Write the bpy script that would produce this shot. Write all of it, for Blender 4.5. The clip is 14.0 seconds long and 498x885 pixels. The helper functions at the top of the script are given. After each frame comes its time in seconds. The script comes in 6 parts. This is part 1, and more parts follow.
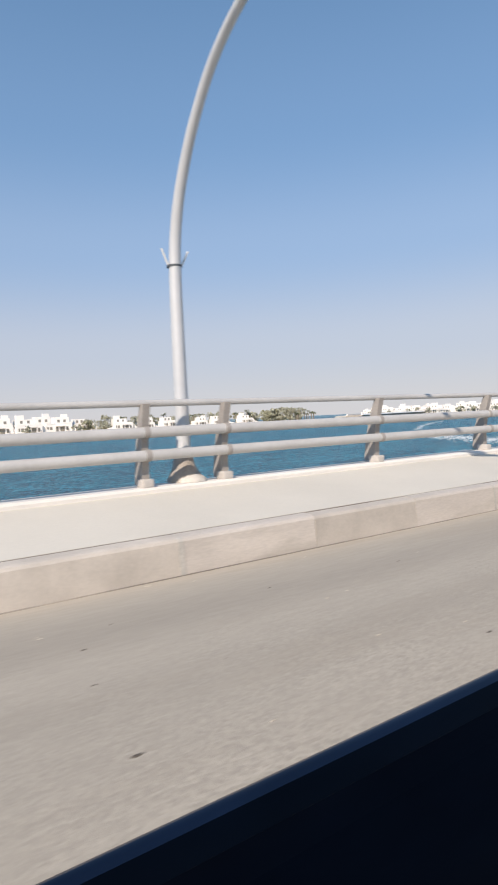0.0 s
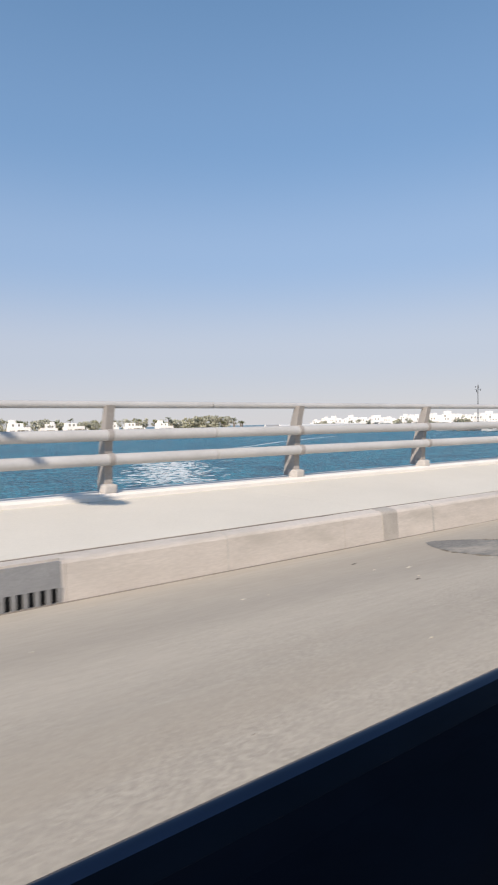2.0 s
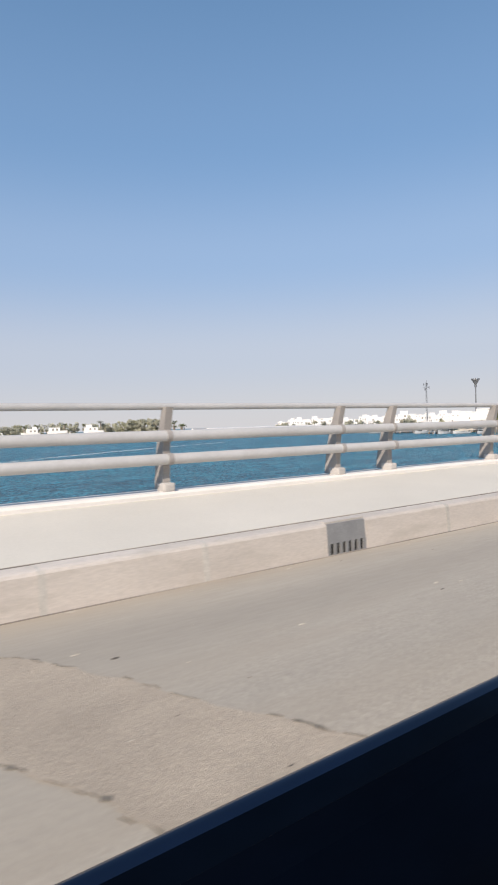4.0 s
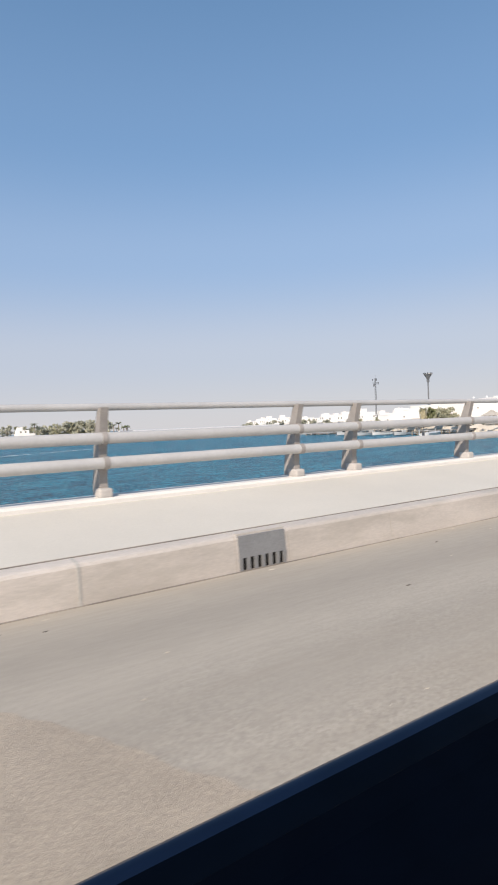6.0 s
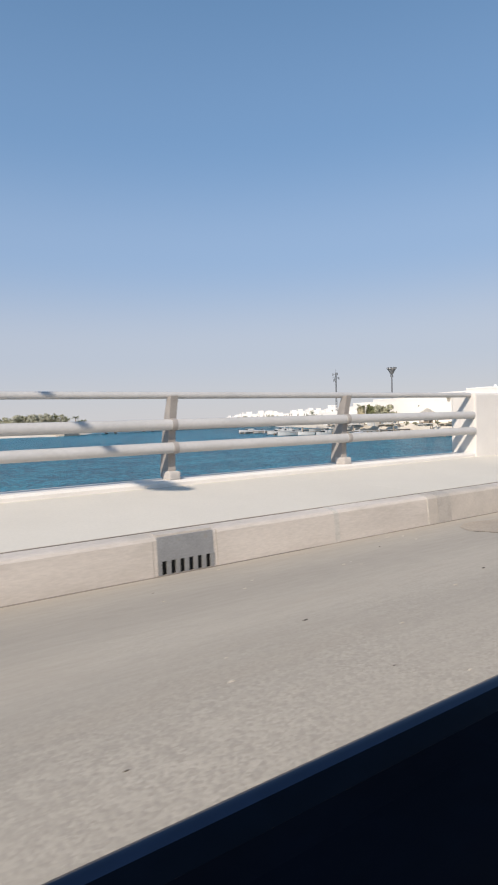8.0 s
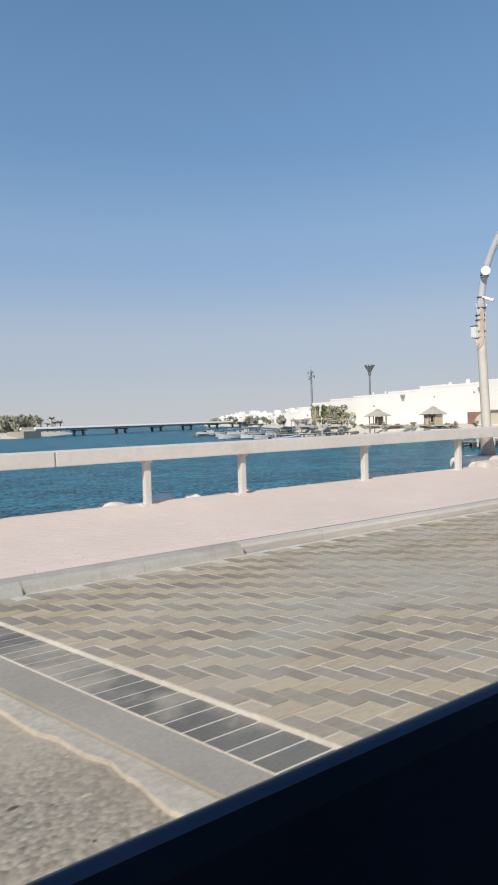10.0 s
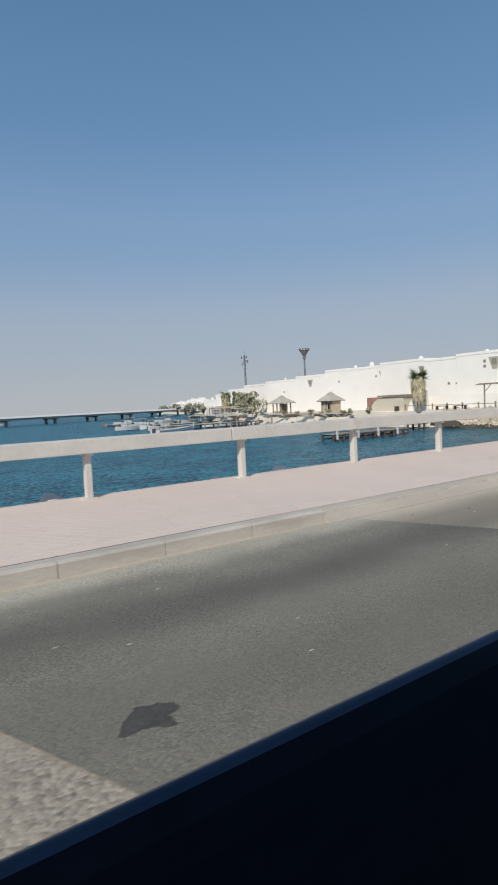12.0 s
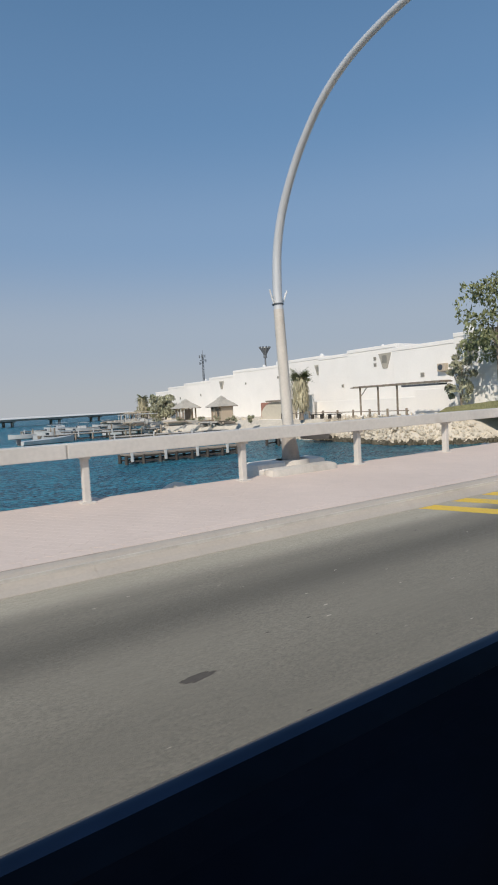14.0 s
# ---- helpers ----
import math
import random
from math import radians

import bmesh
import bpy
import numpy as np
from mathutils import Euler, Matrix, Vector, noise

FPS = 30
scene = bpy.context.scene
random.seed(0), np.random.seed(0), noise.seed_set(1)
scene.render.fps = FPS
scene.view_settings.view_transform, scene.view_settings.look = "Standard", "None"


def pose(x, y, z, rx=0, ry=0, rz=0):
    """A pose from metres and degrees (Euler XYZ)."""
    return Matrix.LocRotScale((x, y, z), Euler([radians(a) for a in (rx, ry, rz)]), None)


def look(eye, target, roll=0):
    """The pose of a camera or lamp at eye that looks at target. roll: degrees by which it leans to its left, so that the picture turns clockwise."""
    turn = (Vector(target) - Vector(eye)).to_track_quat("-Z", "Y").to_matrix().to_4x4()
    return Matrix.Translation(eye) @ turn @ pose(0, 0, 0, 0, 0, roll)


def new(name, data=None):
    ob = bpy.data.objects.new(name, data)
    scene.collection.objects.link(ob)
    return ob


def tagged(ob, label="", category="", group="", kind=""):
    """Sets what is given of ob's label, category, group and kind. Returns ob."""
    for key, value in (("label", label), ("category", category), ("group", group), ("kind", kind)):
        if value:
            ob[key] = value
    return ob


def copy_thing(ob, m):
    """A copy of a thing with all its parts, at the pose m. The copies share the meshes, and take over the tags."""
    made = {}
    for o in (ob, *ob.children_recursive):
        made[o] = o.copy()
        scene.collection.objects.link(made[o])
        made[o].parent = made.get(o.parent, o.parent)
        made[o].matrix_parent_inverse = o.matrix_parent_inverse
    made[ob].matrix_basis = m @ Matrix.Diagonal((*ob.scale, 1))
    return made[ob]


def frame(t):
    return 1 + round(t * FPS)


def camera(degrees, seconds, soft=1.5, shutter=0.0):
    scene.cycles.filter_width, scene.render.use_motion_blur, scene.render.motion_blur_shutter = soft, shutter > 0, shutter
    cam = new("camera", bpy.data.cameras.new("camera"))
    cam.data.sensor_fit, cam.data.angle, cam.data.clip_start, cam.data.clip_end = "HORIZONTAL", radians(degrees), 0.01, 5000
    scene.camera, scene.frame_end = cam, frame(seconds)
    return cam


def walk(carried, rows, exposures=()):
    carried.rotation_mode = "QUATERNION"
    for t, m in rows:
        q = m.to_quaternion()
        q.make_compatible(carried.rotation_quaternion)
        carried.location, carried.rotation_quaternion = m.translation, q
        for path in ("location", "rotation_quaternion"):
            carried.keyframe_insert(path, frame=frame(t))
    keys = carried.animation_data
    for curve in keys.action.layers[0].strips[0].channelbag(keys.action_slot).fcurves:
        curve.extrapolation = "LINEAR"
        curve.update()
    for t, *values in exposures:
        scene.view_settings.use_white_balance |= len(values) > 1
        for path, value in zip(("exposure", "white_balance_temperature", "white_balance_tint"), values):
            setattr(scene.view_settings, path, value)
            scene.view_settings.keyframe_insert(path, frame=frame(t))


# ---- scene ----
# The camera rides in a car along +x; y points out over the water, z up; the road surface is z = 0.
cam = camera(47.3, 14.0, soft=1.9, shutter=0.05)
ROWS = [
    # seconds, x, y, z, turn to the right of +y, pitch, roll
    (0.0, -3.466, -0.154, 1.441, 33.131, -2.454, 2.587),
    (0.5, 6.933, -0.120, 1.457, 34.346, -2.020, 0.781),
    (1.0, 17.112, -0.082, 1.438, 34.513, -2.258, 0.408),
    (1.5, 27.146, -0.054, 1.416, 34.693, -1.506, 1.201),
    (2.0, 36.447, 0.001, 1.411, 34.745, -1.781, 1.063),
    (2.5, 46.197, 0.062, 1.424, 34.569, -1.298, 1.556),
    (3.0, 55.797, 0.163, 1.417, 34.702, -1.470, 1.650),
    (5.5, 99.548, 0.106, 1.399, 34.413, -1.776, 2.019),
    (6.0, 107.407, 0.085, 1.401, 34.341, -1.752, 2.343),
    (6.5, 114.797, 0.042, 1.380, 33.647, -1.993, 1.889),
    (7.0, 121.312, 0.020, 1.374, 33.663, -2.384, 2.292),
    (9.5, 147.224, 0.162, 1.295, 33.220, -2.083, 0.598),
    (10.0, 151.217, 0.092, 1.344, 32.101, -2.266, 1.820),
    (10.1, 152.065, 0.085, 1.344, 32.178, -1.383, 0.657),
    (10.2, 152.789, 0.075, 1.348, 34.240, -0.209, -1.113),
    (10.4, 154.150, 0.060, 1.388, 36.257, 0.954, -1.115),
    (10.5, 155.043, 0.070, 1.428, 37.562, -1.403, -1.497),
    (10.6, 155.768, 0.000, 1.455, 35.296, -5.065, 1.477),
    (10.7, 156.647, 0.000, 1.455, 33.076, -5.837, 3.514),
    (10.8, 157.327, 0.000, 1.445, 32.853, -5.097, 3.722),
    (11.0, 158.899, 0.034, 1.407, 34.668, -5.025, 1.206),
    (11.2, 160.461, 0.030, 1.340, 35.532, -2.856, 1.244),
    (11.5, 162.541, 0.004, 1.360, 35.294, -3.528, 2.970),
    (12.0, 166.678, -0.053, 1.381, 35.052, -3.822, 2.789),
    (12.5, 171.277, -0.097, 1.425, 34.816, -4.537, 2.528),
    (13.0, 176.385, -0.121, 1.446, 34.381, -4.152, 3.254),
    (13.5, 181.917, -0.135, 1.404, 33.781, -4.373, 3.563),
    (14.0, 187.474, -0.076, 1.412, 33.796, -3.841, 3.084),
]
EXPO = [(0.0, 0.13, 6920, 16), (6.5, 0.13, 6920, 16), (7.2, 0.06, 6920, 16), (9.5, 0.0, 6700, 12), (10.5, -0.17, 6600, 11), (10.7, -0.02, 6700, 12), (11.2, -0.17, 6500, 10), (11.7, -0.36, 6500, 10), (12.0, -0.36, 6500, 10), (12.5, -0.37, 6550, 11), (14.0, -0.39, 6550, 11)]
walk(cam, [(t, pose(x, y, z, 90 + p, r, -w)) for t, x, y, z, w, p, r in ROWS], EXPO)

# ---- light ----
SUN_ELEV, SUN_AZ = radians(37), Vector((-6.3, -4.2, 0.0))
world = bpy.data.worlds.new("world")
scene.world = world
world.use_nodes = True
wn = world.node_tree.nodes
sky = wn.new("ShaderNodeTexSky")
sky.sky_type = "NISHITA"
sky.sun_disc = False
sky.sun_elevation = SUN_ELEV
sky.sun_rotation = math.atan2(SUN_AZ.x, SUN_AZ.y)
sky.air_density, sky.dust_density, sky.ozone_density = 1.0, 0.2, 1.2
wl = world.node_tree.links
# dusty gulf haze that pales the sky evenly towards the horizon
gen = wn.new("ShaderNodeTexCoord")
sep = wn.new("ShaderNodeSeparateXYZ")
wl.new(gen.outputs["Generated"], sep.inputs[0])
haze = wn.new("ShaderNodeMapRange")
haze.interpolation_type = "SMOOTHSTEP"
for key, value in (("From Min", 0.0), ("From Max", 0.75), ("To Min", 0.96), ("To Max", 0.35)):
    haze.inputs[key].default_value = value
wl.new(sep.outputs["Z"], haze.inputs["Value"])
dim = wn.new("ShaderNodeVectorMath")
dim.operation = "MULTIPLY"
dim.inputs[1].default_value = (0.115, 0.142, 0.150)
wl.new(sky.outputs[0], dim.inputs[0])
mix = wn.new("ShaderNodeMix")
mix.data_type = "RGBA"
wl.new(haze.outputs["Result"], mix.inputs["Factor"])
wl.new(dim.outputs[0], mix.inputs["A"])
veil = wn.new("ShaderNodeValToRGB")
veil.color_ramp.interpolation = "EASE"
stops = ((0.0, (0.54, 0.57, 0.62)), (0.12, (0.455, 0.525, 0.635)), (0.28, (0.288, 0.43, 0.645)), (0.45, (0.18, 0.345, 0.59)), (0.75, (0.092, 0.268, 0.51)))
for i, (pos, c) in enumerate(stops):
    e = veil.color_ramp.elements[i] if i < 2 else veil.color_ramp.elements.new(pos)
    e.position, e.color = pos, (*c, 1)
wl.new(sep.outputs["Z"], veil.inputs["Fac"])
wl.new(veil.outputs["Color"], mix.inputs["B"])
wl.new(mix.outputs["Result"], wn["Background"].inputs[0])
wn["Background"].inputs["Strength"].default_value = 1.0
sun = new("sun", bpy.data.lights.new("sun", "SUN"))
sun.data.energy, sun.data.angle, sun.data.color = 4.3, radians(0.53), (1.0, 0.93, 0.825)
sdir = SUN_AZ.normalized() * math.cos(SUN_ELEV) + Vector((0, 0, math.sin(SUN_ELEV)))
sun.matrix_world = look(sdir * 100, (0, 0, 0))

# ---- materials ----
def mat(name, base, rough=0.7, metal=0.0, var=0.12, scale=3.0, fine=60.0, fine_amt=0.10, bump=0.0, bump_scale=80.0, stain=None, stain_scale=0.6, stain_lo=0.5, stain_hi=0.65, island=0.0, coat=0.0, spec=0.5, stretch=(1, 1, 1), obj_random=0.0, bump_depth=0.01, fine_stretch=True, bands=None, stones=0.0, stone_scale=45.0, stone_bump=0.0, stone_edge=None):
    m = bpy.data.materials.new(name)
    m.use_nodes = True
    n, l = m.node_tree.nodes, m.node_tree.links
    bsdf = n["Principled BSDF"]
    bsdf.inputs["Roughness"].default_value = rough
    bsdf.inputs["Metallic"].default_value = metal
    bsdf.inputs["Coat Weight"].default_value = coat
    bsdf.inputs["Specular IOR Level"].default_value = spec
    geo = n.new("ShaderNodeNewGeometry")
    mp = n.new("ShaderNodeMapping")
    mp.inputs["Scale"].default_value = stretch
    l.new(geo.outputs["Position"], mp.inputs["Vector"])

    def noise_tex(sc, detail=5.0, rough_=0.6, plain=False):
        t = n.new("ShaderNodeTexNoise")
        t.inputs["Scale"].default_value = sc
        t.inputs["Detail"].default_value = detail
        t.inputs["Roughness"].default_value = rough_
        l.new(geo.outputs["Position"] if plain else mp.outputs["Vector"], t.inputs["Vector"])
        return t.outputs["Fac"]

    def ramp(fac, lo, hi, a, b):
        r = n.new("ShaderNodeMapRange")
        for k, v in zip(("From Min", "From Max", "To Min", "To Max"), (lo, hi, a, b)):
            r.inputs[k].default_value = v
        l.new(fac, r.inputs["Value"])
        return r.outputs["Result"]

    def math_node(op, a, b):
        k = n.new("ShaderNodeMath")
        k.operation = op
        for i, v in enumerate((a, b)):
            if isinstance(v, (int, float)):
                k.inputs[i].default_value = v
            else:
                l.new(v, k.inputs[i])
        return k.outputs[0]

    gain = ramp(noise_tex(scale), 0.3, 0.7, 1 - var, 1 + var)
    gain = math_node("MULTIPLY", gain, ramp(noise_tex(fine, 3.0, 0.6, not fine_stretch), 0.3, 0.7, 1 - fine_amt, 1 + fine_amt))
    if island:
        gain = math_node("MULTIPLY", gain, ramp(geo.outputs["Random Per Island"], 0, 1, 1 - island, 1 + island))
    if obj_random:
        oi = n.new("ShaderNodeObjectInfo")
        gain = math_node("MULTIPLY", gain, ramp(oi.outputs["Random"], 0, 1, 1 - obj_random, 1 + obj_random))
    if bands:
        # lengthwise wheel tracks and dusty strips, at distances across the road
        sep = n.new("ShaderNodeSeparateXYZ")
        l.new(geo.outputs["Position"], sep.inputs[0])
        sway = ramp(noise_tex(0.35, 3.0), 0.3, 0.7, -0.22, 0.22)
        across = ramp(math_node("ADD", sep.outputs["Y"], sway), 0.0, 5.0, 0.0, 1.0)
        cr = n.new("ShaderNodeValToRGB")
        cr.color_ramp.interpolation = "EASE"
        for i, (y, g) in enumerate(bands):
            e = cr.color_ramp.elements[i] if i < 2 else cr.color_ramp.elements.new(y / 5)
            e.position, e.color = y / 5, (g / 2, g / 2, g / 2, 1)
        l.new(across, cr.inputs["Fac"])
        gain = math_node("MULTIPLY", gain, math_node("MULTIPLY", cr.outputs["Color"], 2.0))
    vor = None
    if stones:
        vor = n.new("ShaderNodeTexVoronoi")
        vor.inputs["Scale"].default_value = stone_scale
        l.new(geo.outputs["Position"], vor.inputs["Vector"])
        sp = n.new("ShaderNodeSeparateXYZ")
        l.new(vor.outputs["Color"], sp.inputs[0])
        where = ramp(noise_tex(1.1, 3.0, 0.6, True), 0.36, 0.60, 0.35, 1.0)
        if stone_edge:
            # traffic has polished the aggregate away beyond this line across the road
            sy = n.new("ShaderNodeSeparateXYZ")
            l.new(geo.outputs["Position"], sy.inputs[0])
            where = math_node("MULTIPLY", where, ramp(math_node("ADD", sy.outputs["Y"], ramp(noise_tex(0.6, 3.0, 0.6, True), 0.3, 0.7, -0.35, 0.35)), stone_edge[0], stone_edge[1], 1.0, 0.12))
        swing = math_node("MULTIPLY", math_node("SUBTRACT", sp.outputs["X"], 0.5), where)
        gain = math_node("MULTIPLY", gain, math_node("ADD", math_node("MULTIPLY", swing, 2 * stones), 1.0))
    col = n.new("ShaderNodeVectorMath")
    col.operation = "SCALE"
    col.inputs[0].default_value = base
    l.new(gain, col.inputs["Scale"])
    out = col.outputs[0]
    if stain:
        mix = n.new("ShaderNodeMix")
        mix.data_type = "RGBA"
        l.new(ramp(noise_tex(stain_scale, 6.0, 0.65), stain_lo, stain_hi, 0.0, 1.0), mix.inputs["Factor"])
        l.new(out, mix.inputs["A"])
        mix.inputs["B"].default_value = (*stain, 1)
        out = mix.outputs["Result"]
    l.new(out, bsdf.inputs["Base Color"])
    if bump:
        b = n.new("ShaderNodeBump")
        b.inputs["Strength"].default_value = min(1.0, bump)
        b.inputs["Distance"].default_value = bump_depth
        relief = noise_tex(bump_scale, 4.0, 0.6, not fine_stretch)
        if vor is not None and stone_bump:
            relief = math_node("ADD", math_node("MULTIPLY", relief, 0.4), math_node("MULTIPLY", math_node("MULTIPLY", vor.outputs["Distance"], where), -stone_bump))
        l.new(relief, b.inputs["Height"])
        l.new(b.outputs["Normal"], bsdf.inputs["Normal"])
    return m


def water_material():
    m = bpy.data.materials.new("sea_water")
    m.use_nodes = True
    n, l = m.node_tree.nodes, m.node_tree.links
    bsdf = n["Principled BSDF"]
    bsdf.inputs["Roughness"].default_value = 0.3
    bsdf.inputs["IOR"].default_value = 1.25
    bsdf.inputs["Specular IOR Level"].default_value = 0.3
    geo = n.new("ShaderNodeNewGeometry")

    def wave(sx, sy, sc, turn, detail=4.0):
        mp = n.new("ShaderNodeMapping")
        mp.inputs["Scale"].default_value = (sx, sy, 1)
        mp.inputs["Rotation"].default_value = (0, 0, turn)
        l.new(geo.outputs["Position"], mp.inputs["Vector"])
        t = n.new("ShaderNodeTexNoise")
        t.inputs["Scale"].default_value = sc
        t.inputs["Detail"].default_value = detail
        t.inputs["Roughness"].default_value = 0.6
        l.new(mp.outputs["Vector"], t.inputs["Vector"])
        return t.outputs["Fac"]

    def calc(op, *vals):
        k = n.new("ShaderNodeMath")
        k.operation = op
        for i, v in enumerate(vals):
            if isinstance(v, (int, float)):
                k.inputs[i].default_value = v
            else:
                l.new(v, k.inputs[i])
        return k.outputs[0]

    chop, ripple, swell = wave(1, 1.5, 1.1, 0.5), wave(1, 1.5, 3.4, 0.35, 5.0), wave(1, 2.2, 0.16, 0.6, 3.0)
    height = calc("ADD", calc("MULTIPLY", chop, 0.5), calc("MULTIPLY", ripple, 0.34))
    b = n.new("ShaderNodeBump")
    b.inputs["Strength"].default_value = 1.0
    b.inputs["Distance"].default_value = 1.6
    l.new(height, b.inputs["Height"])
    l.new(b.outputs["Normal"], bsdf.inputs["Normal"])
    sep = n.new("ShaderNodeSeparateXYZ")
    l.new(geo.outputs["Position"], sep.inputs[0])
    calm = n.new("ShaderNodeMapRange")
    for key, value in (("From Min", 120.0), ("From Max", 900.0), ("To Min", 1.6), ("To Max", 0.02)):
        calm.inputs[key].default_value = value
    l.new(sep.outputs["Y"], calm.inputs["Value"])
    l.new(calm.outputs["Result"], b.inputs["Distance"])
    # light crests and dark troughs of the ripples are put into the base colour
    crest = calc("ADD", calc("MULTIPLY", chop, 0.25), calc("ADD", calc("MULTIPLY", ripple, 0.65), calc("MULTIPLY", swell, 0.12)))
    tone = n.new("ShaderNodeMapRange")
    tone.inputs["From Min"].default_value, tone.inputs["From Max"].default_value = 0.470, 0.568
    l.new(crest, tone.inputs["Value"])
    # paler greener shallows towards the rocky shore
    shoal = n.new("ShaderNodeMapRange")
    shoal.inputs["From Min"].default_value, shoal.inputs["From Max"].default_value = 196, 224
    shoal.inputs["To Max"].default_value = 0.55
    l.new(calc("ADD", sep.outputs["X"], calc("MULTIPLY", sep.outputs["Y"], -0.12)), shoal.inputs["Value"])
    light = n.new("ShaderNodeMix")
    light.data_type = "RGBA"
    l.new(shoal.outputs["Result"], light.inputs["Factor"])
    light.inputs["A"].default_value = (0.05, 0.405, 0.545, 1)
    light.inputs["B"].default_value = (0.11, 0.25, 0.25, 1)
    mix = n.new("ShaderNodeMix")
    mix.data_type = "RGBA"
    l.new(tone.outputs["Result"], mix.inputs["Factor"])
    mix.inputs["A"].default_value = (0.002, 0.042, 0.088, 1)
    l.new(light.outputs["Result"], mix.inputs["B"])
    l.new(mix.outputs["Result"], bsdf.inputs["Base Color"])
    return m


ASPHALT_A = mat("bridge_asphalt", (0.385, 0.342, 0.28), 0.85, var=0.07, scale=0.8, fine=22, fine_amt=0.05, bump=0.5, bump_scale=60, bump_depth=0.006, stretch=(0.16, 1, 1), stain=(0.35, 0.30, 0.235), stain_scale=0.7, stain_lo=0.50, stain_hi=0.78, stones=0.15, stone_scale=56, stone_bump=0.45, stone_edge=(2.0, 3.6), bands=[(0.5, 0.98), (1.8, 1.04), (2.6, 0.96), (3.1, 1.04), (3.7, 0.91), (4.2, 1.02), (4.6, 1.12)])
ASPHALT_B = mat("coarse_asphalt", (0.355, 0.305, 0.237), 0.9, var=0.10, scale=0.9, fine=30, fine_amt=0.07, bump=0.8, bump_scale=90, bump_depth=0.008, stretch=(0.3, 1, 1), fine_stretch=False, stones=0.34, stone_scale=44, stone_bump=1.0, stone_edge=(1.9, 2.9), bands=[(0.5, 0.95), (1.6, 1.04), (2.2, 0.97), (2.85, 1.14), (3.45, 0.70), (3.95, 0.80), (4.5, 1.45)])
ASPHALT_DARK = mat("patched_asphalt", (0.165, 0.155, 0.14), 0.85, var=0.15, scale=1.2, fine=40, fine_amt=0.2, bump=0.8, bump_scale=50, stones=0.2)
CONCRETE_KERB = mat("kerb_concrete", (0.60, 0.552, 0.485), 0.85, var=0.10, scale=1.6, fine=40, fine_amt=0.06, bump=0.3, stain=(0.44, 0.385, 0.325), stain_scale=2.0, stain_lo=0.52, stain_hi=0.74, stretch=(1.1, 1, 0.5))
KERB_WORN = mat("worn_kerb_concrete", (0.55, 0.495, 0.435), 0.85, var=0.13, scale=1.1, fine=35, fine_amt=0.07, bump=0.35, stain=(0.41, 0.37, 0.315), stain_scale=1.7, stain_lo=0.50, stain_hi=0.72, stretch=(0.45, 1, 1.9))
SMUDGE = mat("grimy_joint_mortar", (0.47, 0.44, 0.39), 0.9, var=0.15, scale=9, fine=50, fine_amt=0.1, obj_random=0.12)
KERB_GREY = mat("grey_kerb_concrete", (0.435, 0.405, 0.355), 0.85, var=0.12, scale=1.3, fine=35, fine_amt=0.08, bump=0.35, stain=(0.34, 0.31, 0.265), stain_scale=2.2, stain_lo=0.52, stain_hi=0.72)
CREAM = mat("cream_walkway", (0.625, 0.58, 0.495), 0.8, var=0.05, scale=0.5, fine=50, fine_amt=0.04, bump=0.15)
WHITE_CONC = mat("white_concrete", (0.74, 0.70, 0.64), 0.8, var=0.05, scale=2, fine=50, fine_amt=0.04, bump=0.2)
PINK = mat("pink_paver", (0.705, 0.578, 0.495), 0.85, var=0.05, scale=0.7, fine=50, fine_amt=0.04, bump=0.15, obj_random=0.015, island=0.015)
JOINT = mat("sand_joint", (0.66, 0.535, 0.458), 0.95, var=0.05, scale=0.7)
RAIL_GREY = mat("galvanised_rail", (0.52, 0.505, 0.48), 0.55, metal=0.1, var=0.08, scale=2, fine=25, fine_amt=0.04)
STUB = mat("post_stub_concrete", (0.50, 0.465, 0.425), 0.85, var=0.1, scale=5, bump=0.3)
POST_GREY = mat("post_paint", (0.34, 0.31, 0.28), 0.65, var=0.12, scale=5, bump=0.2)
RAIL_WHITE = mat("rail_paint", (0.655, 0.61, 0.55), 0.6, var=0.07, scale=1.5, fine=20, fine_amt=0.05, stain=(0.52, 0.46, 0.39), stain_scale=2.5, stain_lo=0.6, stain_hi=0.8)
POLE = mat("lamp_pole_paint", (0.56, 0.57, 0.575), 0.45, metal=0.1, var=0.05, scale=2, fine_amt=0.02)
YELLOW = mat("road_paint_yellow", (0.80, 0.53, 0.075), 0.75, var=0.07, scale=2, fine=35, fine_amt=0.06, bump=0.5, bump_scale=45, stain=(0.62, 0.47, 0.17), stain_scale=2.2, stain_lo=0.56, stain_hi=0.74, stones=0.10)
# near-black holds the cabin shade; the lip's navy also holds sky sheen
BLACK = mat("cabin_shade_trim", (0.0005, 0.0014, 0.0038), 0.6, var=0.2, scale=6, fine_amt=0.1, spec=0.02)
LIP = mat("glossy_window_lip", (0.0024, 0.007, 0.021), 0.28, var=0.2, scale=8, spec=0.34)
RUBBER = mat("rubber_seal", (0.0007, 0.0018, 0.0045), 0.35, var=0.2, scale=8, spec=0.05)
WALL_WHITE = mat("white_render", (0.88, 0.845, 0.79), 0.85, var=0.03, scale=0.4, fine=8, fine_amt=0.02, bump=0.2)
SAND = mat("sand", (0.64, 0.575, 0.475), 0.95, var=0.12, scale=0.2, fine=3, fine_amt=0.1)
WATER = water_material()


